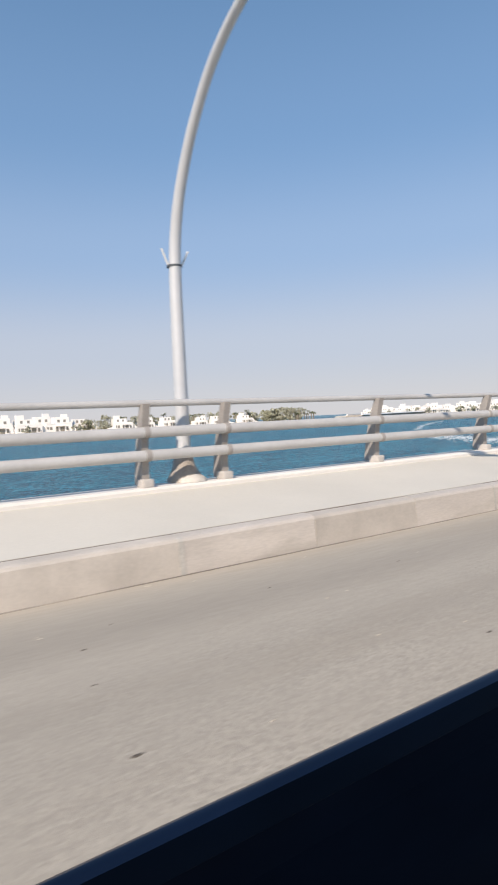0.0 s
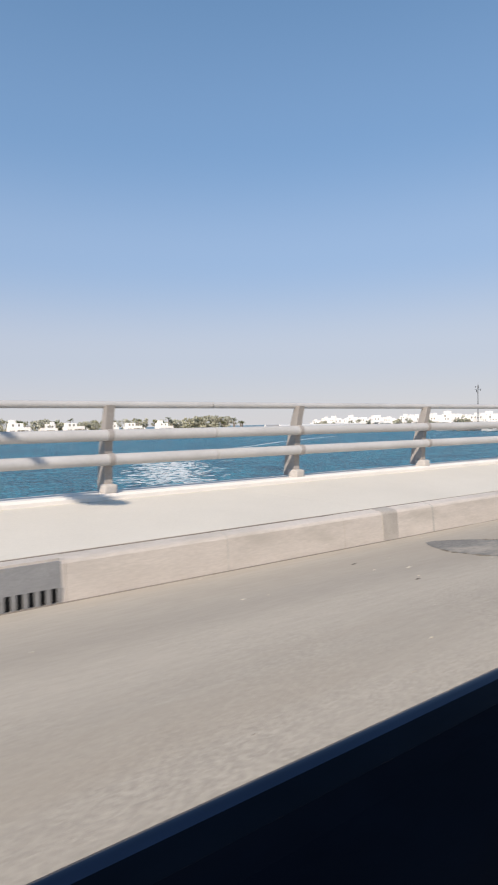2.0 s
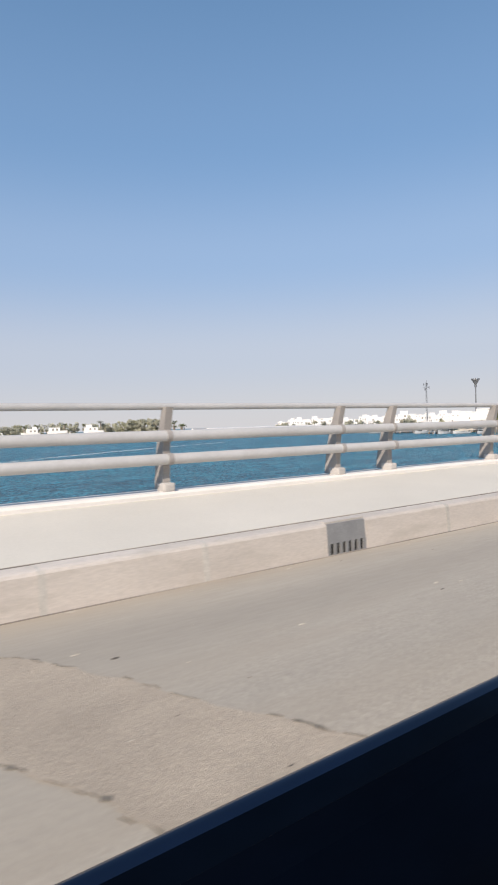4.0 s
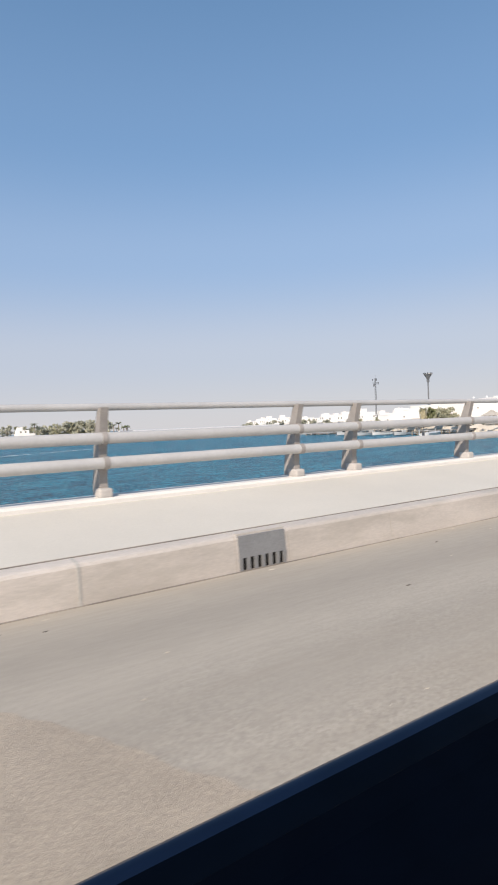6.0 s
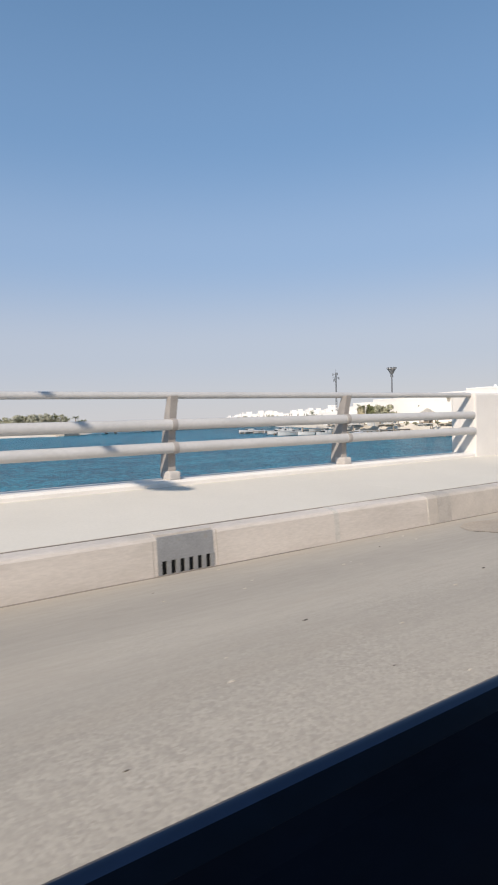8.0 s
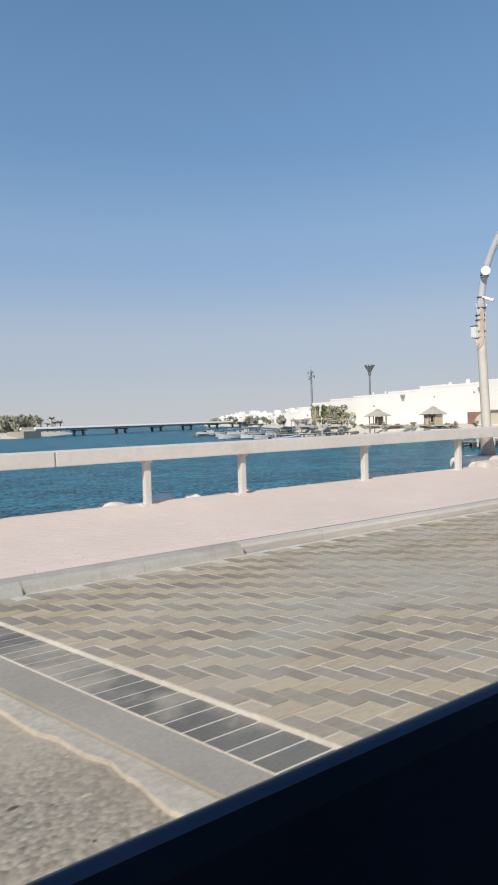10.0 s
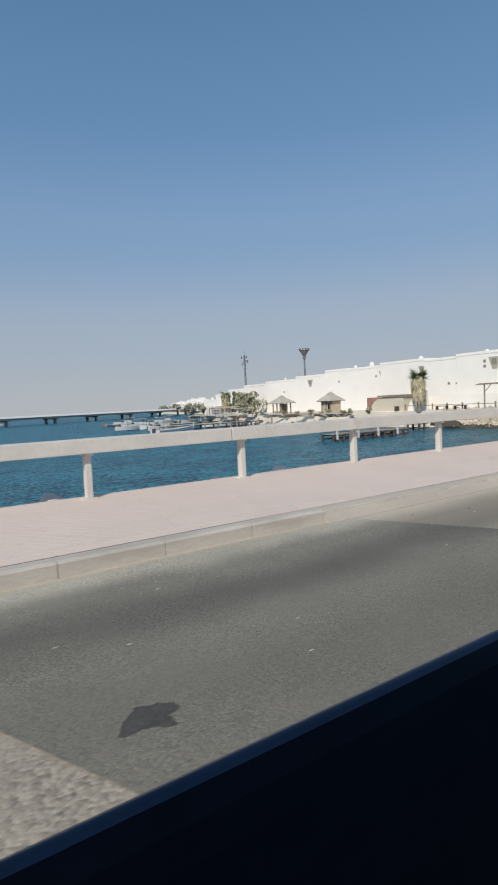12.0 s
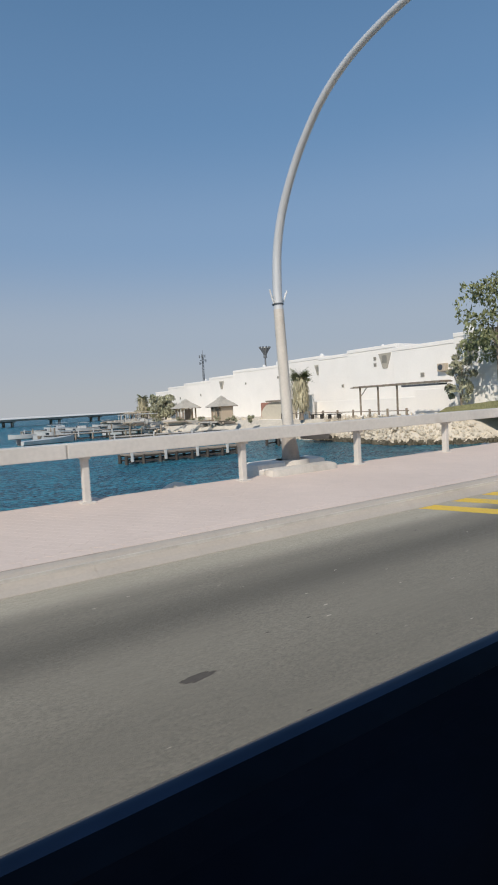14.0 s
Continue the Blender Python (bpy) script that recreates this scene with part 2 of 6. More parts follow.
GREEN_A = mat("olive_leaves", (0.20, 0.215, 0.10), 0.6, var=0.25, scale=0.8, fine=6, fine_amt=0.25, island=0.35)
# grey paled for distant haze on the island trees; near shrubs share it
GREEN_B = mat("grey_green_leaves", (0.34, 0.335, 0.225), 0.65, var=0.25, scale=0.5, fine=4, fine_amt=0.2, island=0.4)
PALM_GREEN = mat("palm_frond", (0.19, 0.21, 0.08), 0.55, var=0.2, scale=1.0, island=0.3)
PALM_DRY = mat("dry_fronds", (0.46, 0.41, 0.27), 0.85, var=0.2, scale=2.0, island=0.25)
BARK = mat("bark", (0.27, 0.22, 0.17), 0.9, var=0.2, scale=3, bump=0.8, bump_scale=12)
WOOD = mat("weathered_wood", (0.31, 0.255, 0.195), 0.85, var=0.2, scale=2, fine=20, fine_amt=0.15, bump=0.5, bump_scale=25, obj_random=0.2)
PALE_DECK = mat("pale_decking", (0.52, 0.49, 0.44), 0.8, var=0.12, scale=2, obj_random=0.15)
WOOD_DARK = mat("dark_wet_wood", (0.07, 0.06, 0.05), 0.7, var=0.25, scale=2, obj_random=0.2)
ROOF_TILE = mat("gazebo_shingle", (0.48, 0.44, 0.375), 0.85, var=0.12, scale=2, bump=0.5, bump_scale=10)
TERRACOTTA = mat("terracotta_render", (0.46, 0.24, 0.18), 0.8, var=0.1, scale=1)
BEIGE = mat("beige_render", (0.55, 0.46, 0.35), 0.85, var=0.06, scale=0.6)
DARK_GLASS = mat("dark_glass", (0.02, 0.025, 0.03), 0.08, var=0.1, spec=0.6)
# recess shade is painted as this grey on panels proud of the wall
SHADE_GREY = mat("window_shade_grey", (0.42, 0.385, 0.32), 0.8, var=0.06)
PANE_DIM = mat("dim_window", (0.25, 0.235, 0.20), 0.3, var=0.1)
# steel lightened to carry the distance haze on the masts
MAST_GREY = mat("hazed_mast_steel", (0.17, 0.18, 0.19), 0.6, metal=0.2)
SLEEVE = mat("beige_pole_paint", (0.60, 0.55, 0.48), 0.6, var=0.08, scale=3, stain=(0.48, 0.42, 0.35), stain_scale=2.5, stain_lo=0.55, stain_hi=0.75)
FOOT_BROWN = mat("rusty_lamp_foot", (0.36, 0.315, 0.27), 0.8, var=0.2, scale=4, bump=0.4)
STEEL_DARK = mat("dark_steel", (0.10, 0.11, 0.12), 0.5, metal=0.4)
STEEL_PLATE = mat("drain_plate_steel", (0.30, 0.30, 0.295), 0.5, metal=0.3, var=0.1, scale=5, stain=(0.33, 0.27, 0.2), stain_scale=2.5, stain_lo=0.6, stain_hi=0.75)
HOLE = mat("drain_hole", (0.015, 0.014, 0.013), 0.9)
ROCK_PALE = mat("pale_limestone", (0.62, 0.55, 0.44), 0.9, var=0.15, scale=1.5, fine=12, fine_amt=0.1, bump=0.6, bump_scale=8, island=0.2)
ROCK_WET = mat("wet_weedy_rock", (0.10, 0.085, 0.055), 0.6, var=0.25, scale=1.5, island=0.25)
BOAT_WHITE = mat("boat_gelcoat", (0.62, 0.62, 0.60), 0.3, var=0.04)
GRASS = mat("dry_grass", (0.26, 0.25, 0.12), 0.9, var=0.25, scale=0.6, fine=8, fine_amt=0.3)
BRICK = mat("tan_brick", (0.47, 0.38, 0.26), 0.85, var=0.12, scale=2, fine=40, fine_amt=0.1, bump=0.5, bump_scale=50, obj_random=0.10, island=0.10, stain=(0.43, 0.38, 0.31), stain_scale=0.8, stain_lo=0.45, stain_hi=0.62, stretch=(0.4, 1, 1))
BRICK_GREY = mat("grey_brick", (0.34, 0.292, 0.225), 0.85, var=0.12, scale=2, fine=40, fine_amt=0.1, bump=0.5, bump_scale=50, obj_random=0.14, island=0.14, stain=(0.40, 0.36, 0.30), stain_scale=0.8, stain_lo=0.47, stain_hi=0.64, stretch=(0.4, 1, 1))
BRICK_JOINT = mat("pale_brick_joint", (0.59, 0.545, 0.475), 0.9, var=0.12, scale=3, fine=30, fine_amt=0.1)
SEAM_DARK = mat("seam_dark", (0.22, 0.19, 0.16), 0.95, var=0.3, scale=2.5, stretch=(0.3, 1, 1), stain=(0.40, 0.355, 0.30), stain_scale=1.1, stain_lo=0.5, stain_hi=0.62)
GAP_DARK = mat("dirty_slab_gap", (0.20, 0.17, 0.14), 0.95, var=0.2, scale=3)
MORTAR = mat("pale_mortar", (0.50, 0.445, 0.365), 0.9, var=0.15, scale=4, fine=30, fine_amt=0.15, bump=0.6)
GRATE_STONE = mat("drain_grating", (0.19, 0.178, 0.155), 0.8, var=0.15, scale=3, obj_random=0.15, stain=(0.40, 0.345, 0.275), stain_scale=1.3, stain_lo=0.47, stain_hi=0.62)
SMOOTH_CONC = mat("grey_drain_concrete", (0.36, 0.32, 0.265), 0.75, var=0.1, scale=1.5)
# distance haze is put into this pale leaf colour
HAZE_GREEN = mat("hazed_far_leaves", (0.40, 0.395, 0.30), 0.7, var=0.2, scale=0.4, fine=3, fine_amt=0.2, island=0.3)
WHITE_PLASTIC = mat("white_plastic", (0.8, 0.79, 0.76), 0.4, var=0.03)
CABLE = mat("beige_cable", (0.56, 0.475, 0.39), 0.7)
COVER = mat("cover_iron", (0.58, 0.46, 0.395), 0.8, var=0.15, scale=6)
DIRT = mat("dark_dirt", (0.10, 0.085, 0.07), 0.95, var=0.2, scale=6)


# ---- mesh helpers ----
def part(name, bm, material, parent=None, label=""):
    me = bpy.data.meshes.new(name)
    bm.to_mesh(me)
    bm.free()
    for m in (material if isinstance(material, (list, tuple)) else [material]):
        me.materials.append(m)
    ob = new(name, me)
    if parent:
        ob.parent = parent
    if label:
        ob["label"] = label
    return ob


def thing(name, label, category, group="", kind="", at=None):
    ob = new(name)
    if at is not None:
        ob.matrix_world = at
    return tagged(ob, label, category, group, kind)


def add_box(bm, x0, x1, y0, y1, z0, z1, bevel=0.0, m=None):
    r = bmesh.ops.create_cube(bm, size=1)
    vs = r["verts"]
    bmesh.ops.scale(bm, vec=(x1 - x0, y1 - y0, z1 - z0), verts=vs)
    bmesh.ops.translate(bm, vec=((x0 + x1) / 2, (y0 + y1) / 2, (z0 + z1) / 2), verts=vs)
    if bevel:
        es = list({e for v in vs for e in v.link_edges})
        r2 = bmesh.ops.bevel(bm, geom=es, offset=bevel, segments=2, affect="EDGES", profile=0.6)
        vs = list({v for f in r2["faces"] for v in f.verts} | {v for v in vs if v.is_valid})
    if m is not None:
        bmesh.ops.transform(bm, matrix=m, verts=[v for v in vs if v.is_valid])
    return vs


def box(*a, **k):
    bm = bmesh.new()
    add_box(bm, *a, **k)
    return bm


def extrude_profile(prof, x0, x1, closed=True, bm=None, xs=None):
    """A profile of (y, z) pairs drawn along x."""
    bm = bm or bmesh.new()
    xs = xs or [x0, x1]
    rings = [[bm.verts.new((x, y, z)) for y, z in prof] for x in xs]
    n = len(prof)
    for a, b in zip(rings, rings[1:]):
        for i in range(n if closed else n - 1):
            j = (i + 1) % n
            bm.faces.new((a[i], b[i], b[j], a[j]))
    if closed:
        bm.faces.new(rings[0])
        bm.faces.new(list(reversed(rings[-1])))
    bmesh.ops.recalc_face_normals(bm, faces=bm.faces[:])
    return bm


def add_tube(bm, pts, radii, n=12, cap=True):
    """A round tube along points."""
    pts = [Vector(p) for p in pts]
    if isinstance(radii, (int, float)):
        radii = [radii] * len(pts)
    rings = []
    ref = None
    for i, p in enumerate(pts):
        d = (pts[min(i + 1, len(pts) - 1)] - pts[max(i - 1, 0)]).normalized()
        if ref is None:
            ref = d.orthogonal().normalized()
        ref = (ref - d * ref.dot(d)).normalized()
        s = d.cross(ref)
        rings.append([bm.verts.new(p + radii[i] * (math.cos(2 * math.pi * k / n) * ref + math.sin(2 * math.pi * k / n) * s)) for k in range(n)])
    fs = []
    for a, b in zip(rings, rings[1:]):
        for k in range(n):
            fs.append(bm.faces.new((a[k], a[(k + 1) % n], b[(k + 1) % n], b[k])))
    for f in fs:
        f.smooth = True
    if cap:
        bm.faces.new([bm.verts.new(v.co) for v in reversed(rings[0])])
        bm.faces.new([bm.verts.new(v.co) for v in rings[-1]])
    return bm


def tube(pts, radii, n=12):
    return add_tube(bmesh.new(), pts, radii, n)

# ---- the place: main lengths ----
BAY = 32.4
POST_STEP, PAIR = 3.0, 0.6
XA0, XAB, XB1 = -48.0, 143.0, 232.0
WATER_Z = -2.35
KERB_A, KERB_B = 4.62, 4.735
EDGE_A, EDGE_B = 6.70, 6.79
TABLE0, TABLE1, TABLE_Z = 151.55, 157.97, 0.065
SKEW0, SKEW1 = 0.37, 0.24


def prism(pts, z0, z1, bm=None):
    """An upright block on a plan of (x, y) corners."""
    bm = bm or bmesh.new()
    lo = [bm.verts.new((x, y, z0)) for x, y in pts]
    hi = [bm.verts.new((x, y, z1)) for x, y in pts]
    fs = [bm.faces.new(hi), bm.faces.new(list(reversed(lo)))]
    n = len(pts)
    for i in range(n):
        j = (i + 1) % n
        fs.append(bm.faces.new((lo[i], lo[j], hi[j], hi[i])))
    bmesh.ops.recalc_face_normals(bm, faces=fs)
    return bm


def shared(name, me, parent, m, label=""):
    """One more piece on a shared mesh."""
    ob = new(name, me)
    ob.parent = parent
    ob.matrix_local = m
    if label:
        ob["label"] = label
    return ob


def mesh_of(name, bm, material):
    me = bpy.data.meshes.new(name)
    bm.to_mesh(me)
    bm.free()
    me.materials.append(material)
    return me


def solid_mesh(name, polys, material):
    """Many separate convex blocks in one mesh; polys: list of (bottom ring, top ring)."""
    vs, fs = [], []
    for lo, hi in polys:
        b, n = len(vs), len(lo)
        vs += lo + hi
        fs.append(tuple(b + n + i for i in range(n)))
        for i in range(n):
            j = (i + 1) % n
            fs.append((b + i, b + j, b + n + j, b + n + i))
    me = bpy.data.meshes.new(name)
    me.from_pydata(vs, [], fs)
    me.materials.append(material)
    return me


# ---- sea, road, walkways ----
bm = bmesh.new()
bm.faces.new([bm.verts.new(p) for p in ((-4500, -4500, WATER_Z), (4500, -4500, WATER_Z), (4500, 4500, WATER_Z), (-4500, 4500, WATER_Z))])
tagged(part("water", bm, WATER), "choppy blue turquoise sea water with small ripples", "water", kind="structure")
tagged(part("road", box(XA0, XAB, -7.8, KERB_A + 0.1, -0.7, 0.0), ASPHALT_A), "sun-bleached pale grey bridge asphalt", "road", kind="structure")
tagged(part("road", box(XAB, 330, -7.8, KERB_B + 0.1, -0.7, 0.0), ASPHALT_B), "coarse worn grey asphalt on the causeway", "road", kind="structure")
tagged(part("trim", extrude_profile([(6.62, -1.0), (6.62, 0.575), (6.65, 0.605), (7.08, 0.60), (7.12, 0.57), (7.12, -1.0)], XA0, XAB), WHITE_CONC), "white concrete edge beam under the railing", "edge beam", kind="structure")
walk_a = tagged(part("pavement", box(XA0, XAB, KERB_A + 0.12, 6.62, -0.6, 0.34), GAP_DARK), "cream concrete walkway of the bridge in long slabs", "pavement", kind="structure")

JOINTS = [k * BAY + o for k in range(-2, 5) for o in (9.3, 25.4)]
JOINTS = [x for x in JOINTS if XA0 < x < XAB]
cuts = [XA0] + JOINTS + [XAB]
SKEW = 0.55
for a, b in zip(cuts, cuts[1:]):
    y0, y1 = KERB_A + 0.225, 6.62
    s0 = 0 if a == XA0 else SKEW * (y1 - y0)
    s1 = 0 if b == XAB else SKEW * (y1 - y0)
    g = 0.003
    bm = bmesh.new()
    lo = [(a + g, y0, 0.30), (b - g, y0, 0.30), (b - g - s1, y1, 0.30), (a + g - s0, y1, 0.30)]
    hi = [(x, y, 0.365 if i < 2 else 0.53) for i, (x, y, z) in enumerate(lo)]
    L = [bm.verts.new(p) for p in lo]
    U = [bm.verts.new(p) for p in hi]
    bm.faces.new(U)
    for i in range(4):
        j = (i + 1) % 4
        bm.faces.new((L[i], L[j], U[j], U[i]))
    bmesh.ops.recalc_face_normals(bm, faces=bm.faces[:])
    part("slab", bm, CREAM, walk_a)

kerb_a = tagged(part("kerb", box(XA0, XAB, KERB_A + 0.10, KERB_A + 0.14, -0.3, 0.33), KERB_WORN), "tall worn concrete kerb of the bridge, patched and stained", "kerb", kind="structure")
tagged(part("dirt_line", box(XA0, XAB, KERB_A + 0.206, KERB_A + 0.224, 0.30, 0.361), SEAM_DARK), "dark seam between kerb and walkway", "seam", kind="structure")
# thin dark strip laid on the road along the kerb foot
tagged(part("dirt_line", box(XA0, XAB, KERB_A - 0.022, KERB_A + 0.004, -0.05, 0.0045), SEAM_DARK), "dark narrow strip along the foot of the kerb", "seam", kind="structure")
KPROF = [(KERB_A + 0.205, -0.1), (KERB_A, -0.1), (KERB_A, 0.0), (KERB_A + 0.025, 0.312), (KERB_A + 0.042, 0.336), (KERB_A + 0.075, 0.348), (KERB_A + 0.205, 0.357)]
GRATES = [-43.6, -35.5, -27.4, -19.3, -11.2, -3.1, 5.65, 13.6, 21.82, 29.58, 37.5, 45.95, 54.15, 62.55, 70.6, 78.5, 86.4, 94.4, 102.45, 110.62, 118.85, 127.15, 135.3, 143.4]
STONE = (8.1 - 0.64) / 5
stone = mesh_of("kerb_stone", extrude_profile(KPROF, -STONE / 2 + 0.002, STONE / 2 - 0.002), KERB_WORN)
smudge = mesh_of("joint_mortar", extrude_profile([(y - 0.003, z + 0.001) for y, z in KPROF], -0.5, 0.5), SMUDGE)
stone_dark = mesh_of("kerb_stone", extrude_profile(KPROF, -STONE / 2 + 0.004, STONE / 2 - 0.004), mat("kerb_patch", (0.49, 0.44, 0.38), 0.85, var=0.14, scale=2, fine=40, fine_amt=0.06, bump=0.3, obj_random=0.08))
rnd = random.Random(5)
for g, nxt in zip(GRATES, GRATES[1:]):
    long = (nxt - g - 0.64) / 5
    for i in range(5):
        x = g + 0.32 + long * (i + 0.5)
        if XA0 + 1 < x < XAB - 0.6:
            shared("kerb_stone", stone_dark if rnd.random() < 0.12 else stone, kerb_a, pose(x, rnd.uniform(-0.004, 0.004), rnd.uniform(-0.003, 0.003)) @ Matrix.Diagonal((long / STONE, 1, 1, 1)))
            if i and rnd.random() < 0.8:
                shared("joint_mortar", smudge, kerb_a, pose(x - long / 2, 0, 0) @ Matrix.Diagonal((rnd.uniform(0.01, 0.07), 1, 1, 1)))
insert = mesh_of("joint_insert", extrude_profile([(y - 0.006, z) for y, z in KPROF], -0.13, 0.13), mat("joint_filler", (0.40, 0.365, 0.32), 0.9, var=0.1, scale=6, bump=0.4))
for x in JOINTS:
    shared("joint_insert", insert, kerb_a, pose(x, 0, 0.004), "dark grey filler at the expansion joint")


def drain_inlet():
    ob = thing("drain_inlet", "grey steel kerb drain inlet with dark slots", "drain", "drain inlets along the bridge kerb")
    frame_bm = bmesh.new()
    for s in (-1, 1):
        extrude_profile([(y + 0.001, z) for y, z in KPROF], s * 0.30 - 0.018, s * 0.30 + 0.018, bm=frame_bm)
    add_box(frame_bm, -0.282, 0.282, KERB_A + 0.05, KERB_A + 0.205, 0.332, 0.356)
    part("surround", frame_bm, KERB_WORN, ob, "pale concrete surround")
    part("plate", extrude_profile([(KERB_A + 0.008, 0.125), (KERB_A + 0.026, 0.336), (KERB_A + 0.051, 0.336), (KERB_A + 0.033, 0.125)], -0.282, 0.282), STEEL_PLATE, ob, "grey steel plate")
    for i in range(7):
        x = -0.265 + 0.0883 * i
        part("bar", box(x - 0.02, x + 0.02, KERB_A + 0.002, KERB_A + 0.022, 0.0, 0.126), STEEL_PLATE, ob)
    # a black box gives the shade behind the bars
    part("hollow", box(-0.282, 0.282, KERB_A + 0.034, KERB_A + 0.099, 0.002, 0.32), HOLE, ob, "black box standing in for the shade behind the slots")
    return ob


inlet = drain_inlet()
inlet.matrix_world = pose(GRATES[0], 0, 0)
for g in GRATES[1:]:
    if XA0 + 1 < g < XAB - 1:
        copy_thing(inlet, pose(g, 0, 0))

# repaired asphalt strips at the expansion joints, askew to the road
PATCH_MATS = [ASPHALT_DARK, mat("old_patch", (0.40, 0.335, 0.26), 0.85, var=0.12, scale=1.5, fine=40, fine_amt=0.12, bump=0.6), mat("mid_patch", (0.272, 0.246, 0.20), 0.85, var=0.2, scale=1.2, fine=40, fine_amt=0.12, bump=0.7, stain=(0.385, 0.335, 0.265), stain_scale=0.75, stain_lo=0.46, stain_hi=0.60),
              mat("mottled_patch", (0.20, 0.19, 0.17), 0.85, var=0.2, scale=2.5, fine=40, fine_amt=0.2, bump=0.8, stain=(0.37, 0.33, 0.275), stain_scale=1.8, stain_lo=0.50, stain_hi=0.62, stretch=(0.45, 1, 1)),
              mat("faded_patch", (0.28, 0.252, 0.212), 0.85, var=0.15, scale=1.2, fine=40, fine_amt=0.12, bump=0.6, stain=(0.385, 0.34, 0.28), stain_scale=0.7, stain_lo=0.48, stain_hi=0.66)]
CRACK = mat("open_crack", (0.17, 0.15, 0.122), 0.95, var=0.2, scale=5)
# by joint: start along the road at y = 4.45, slope, width, where it ends at the kerb, surface
STRIPS = {9.3: (8.66, 0.62, 1.14, 4.47, 0), 25.4: (25.1, 0.54, 1.0, 4.15, 3), 41.7: (41.3, 0.54, 1.05, 4.25, 3), 57.8: (57.33, 0.52, 1.02, 4.35, 4), 122.6: (121.9, 0.36, 1.66, 4.46, 2)}
for k, x in enumerate(JOINTS):
    r = random.Random(11 + k)
    x_in, slope, wide, y_end, which = STRIPS.get(round(x, 1), (x - 0.45, 0.54, r.uniform(0.9, 1.2), 4.4, 1))
    bow = 1.0 if x < 20 else 0.3
    ys = np.linspace(y_end, -6.5, 110)
    wave = [bow * (0.05 * math.sin(2.1 * y + k) + 0.035 * math.sin(5.3 * y + 2 * k)) + r.uniform(-0.025, 0.025) for y in ys]
    wave2 = [bow * (0.06 * math.sin(1.7 * y + 3 * k) + 0.04 * math.sin(4.1 * y + k)) + r.uniform(-0.025, 0.025) for y in ys]
    slim = [math.sqrt(min(1.0, max(0.03, (y_end - y) / (0.25 if x > 120 else 0.55)))) for y in ys]
    mid = [x_in + wide / 2 + slope * (4.45 - y) for y in ys]
    left = [(c - wide / 2 * q + w, y) for c, q, w, y in zip(mid, slim, wave, ys)]
    right = [(c + wide / 2 * q + w, y) for c, q, w, y in zip(mid, slim, wave2, ys)]
    m = PATCH_MATS[which]
    bm = bmesh.new()
    a = [bm.verts.new((px, py, 0.004)) for px, py in left]
    b = [bm.verts.new((px, py, 0.004)) for px, py in right]
    for i in range(len(a) - 1):
        bm.faces.new((a[i], a[i + 1], b[i + 1], b[i]))
    bmesh.ops.recalc_face_normals(bm, faces=bm.faces[:])
    strip = tagged(part("asphalt_patch", bm, m), "skewed repaired asphalt strip with crumbling edges at a bridge joint", "road patch", "asphalt repairs on the bridge", "structure")
    for edge in (left, right):
        crumbs = []
        for (xa, ya), (xb, yb) in zip(edge[3:70], edge[4:71]):
            for q in range(2):
                if r.random() < (0.0 if x < 20 or 100 < x < 110 else 0.5):
                    u0, u1 = q / 2 - r.uniform(0, 0.2), (q + 1) / 2 + r.uniform(0, 0.2)
                    w = 0.004 + 0.028 * r.random() ** 2.5
                    o = r.uniform(-0.02, 0.02)
                    ring = [(xa + (xb - xa) * u + o + s * w * r.uniform(0.5, 1), ya + (yb - ya) * u) for u, s in ((u0, 0), ((u0 + u1) / 2, -1), (u1, 0), ((u0 + u1) / 2, 1))]
                    crumbs.append(([(a, b, 0.001) for a, b in ring], [(a, b, 0.0065) for a, b in ring]))
        if not crumbs:
            continue
        rim = new("crack", solid_mesh("crack", crumbs, CRACK))
        rim.parent = strip
        rim["kind"] = "stuff"

# dirt and grit lying on the road
def litter(name, x0, x1, y0, y1, count, size, seed, material, label):
    r = random.Random(seed)
    polys = []
    for _ in range(count):
        cx, cy = r.uniform(x0, x1), r.uniform(y0, y1)
        s = size * r.uniform(0.35, 1.0) ** 2 * 1.6
        n = 7
        ph = r.uniform(0, 6.28)
        ring = [(cx + s * r.uniform(0.6, 1.2) * 1.7 * math.cos(ph + 6.283 * i / n), cy + s * 0.6 * r.uniform(0.6, 1.2) * math.sin(ph + 6.283 * i / n)) for i in range(n)]
        polys.append(([(a, b, 0.0) for a, b in ring], [(cx + (a - cx) * 0.7, cy + (b - cy) * 0.7, 0.004 + s * 0.06) for a, b in ring]))
    ob = new(name, solid_mesh(name, polys, material))
    tagged(ob, label, "grit", kind="stuff")


litter("road_grit", XA0, XAB, 1.2, 4.4, 260, 0.013, 3, DIRT, "small dark grit and tar crumbs on the road")
litter("road_stones", XA0, XAB, 1.2, 4.5, 700, 0.012, 4, MORTAR, "small pale grit scattered on the road")
litter("road_grit", XAB, 215, 1.2, 4.4, 700, 0.010, 5, DIRT, "small dark grit on the causeway asphalt")
litter("road_stones", XAB, 215, 1.2, 4.4, 620, 0.011, 9, MORTAR, "small pale grit on the causeway asphalt")
litter("gutter_dirt", XA0, XAB, 4.35, 4.58, 150, 0.02, 6, MORTAR, "pale dust and dirt along the kerb gutter")



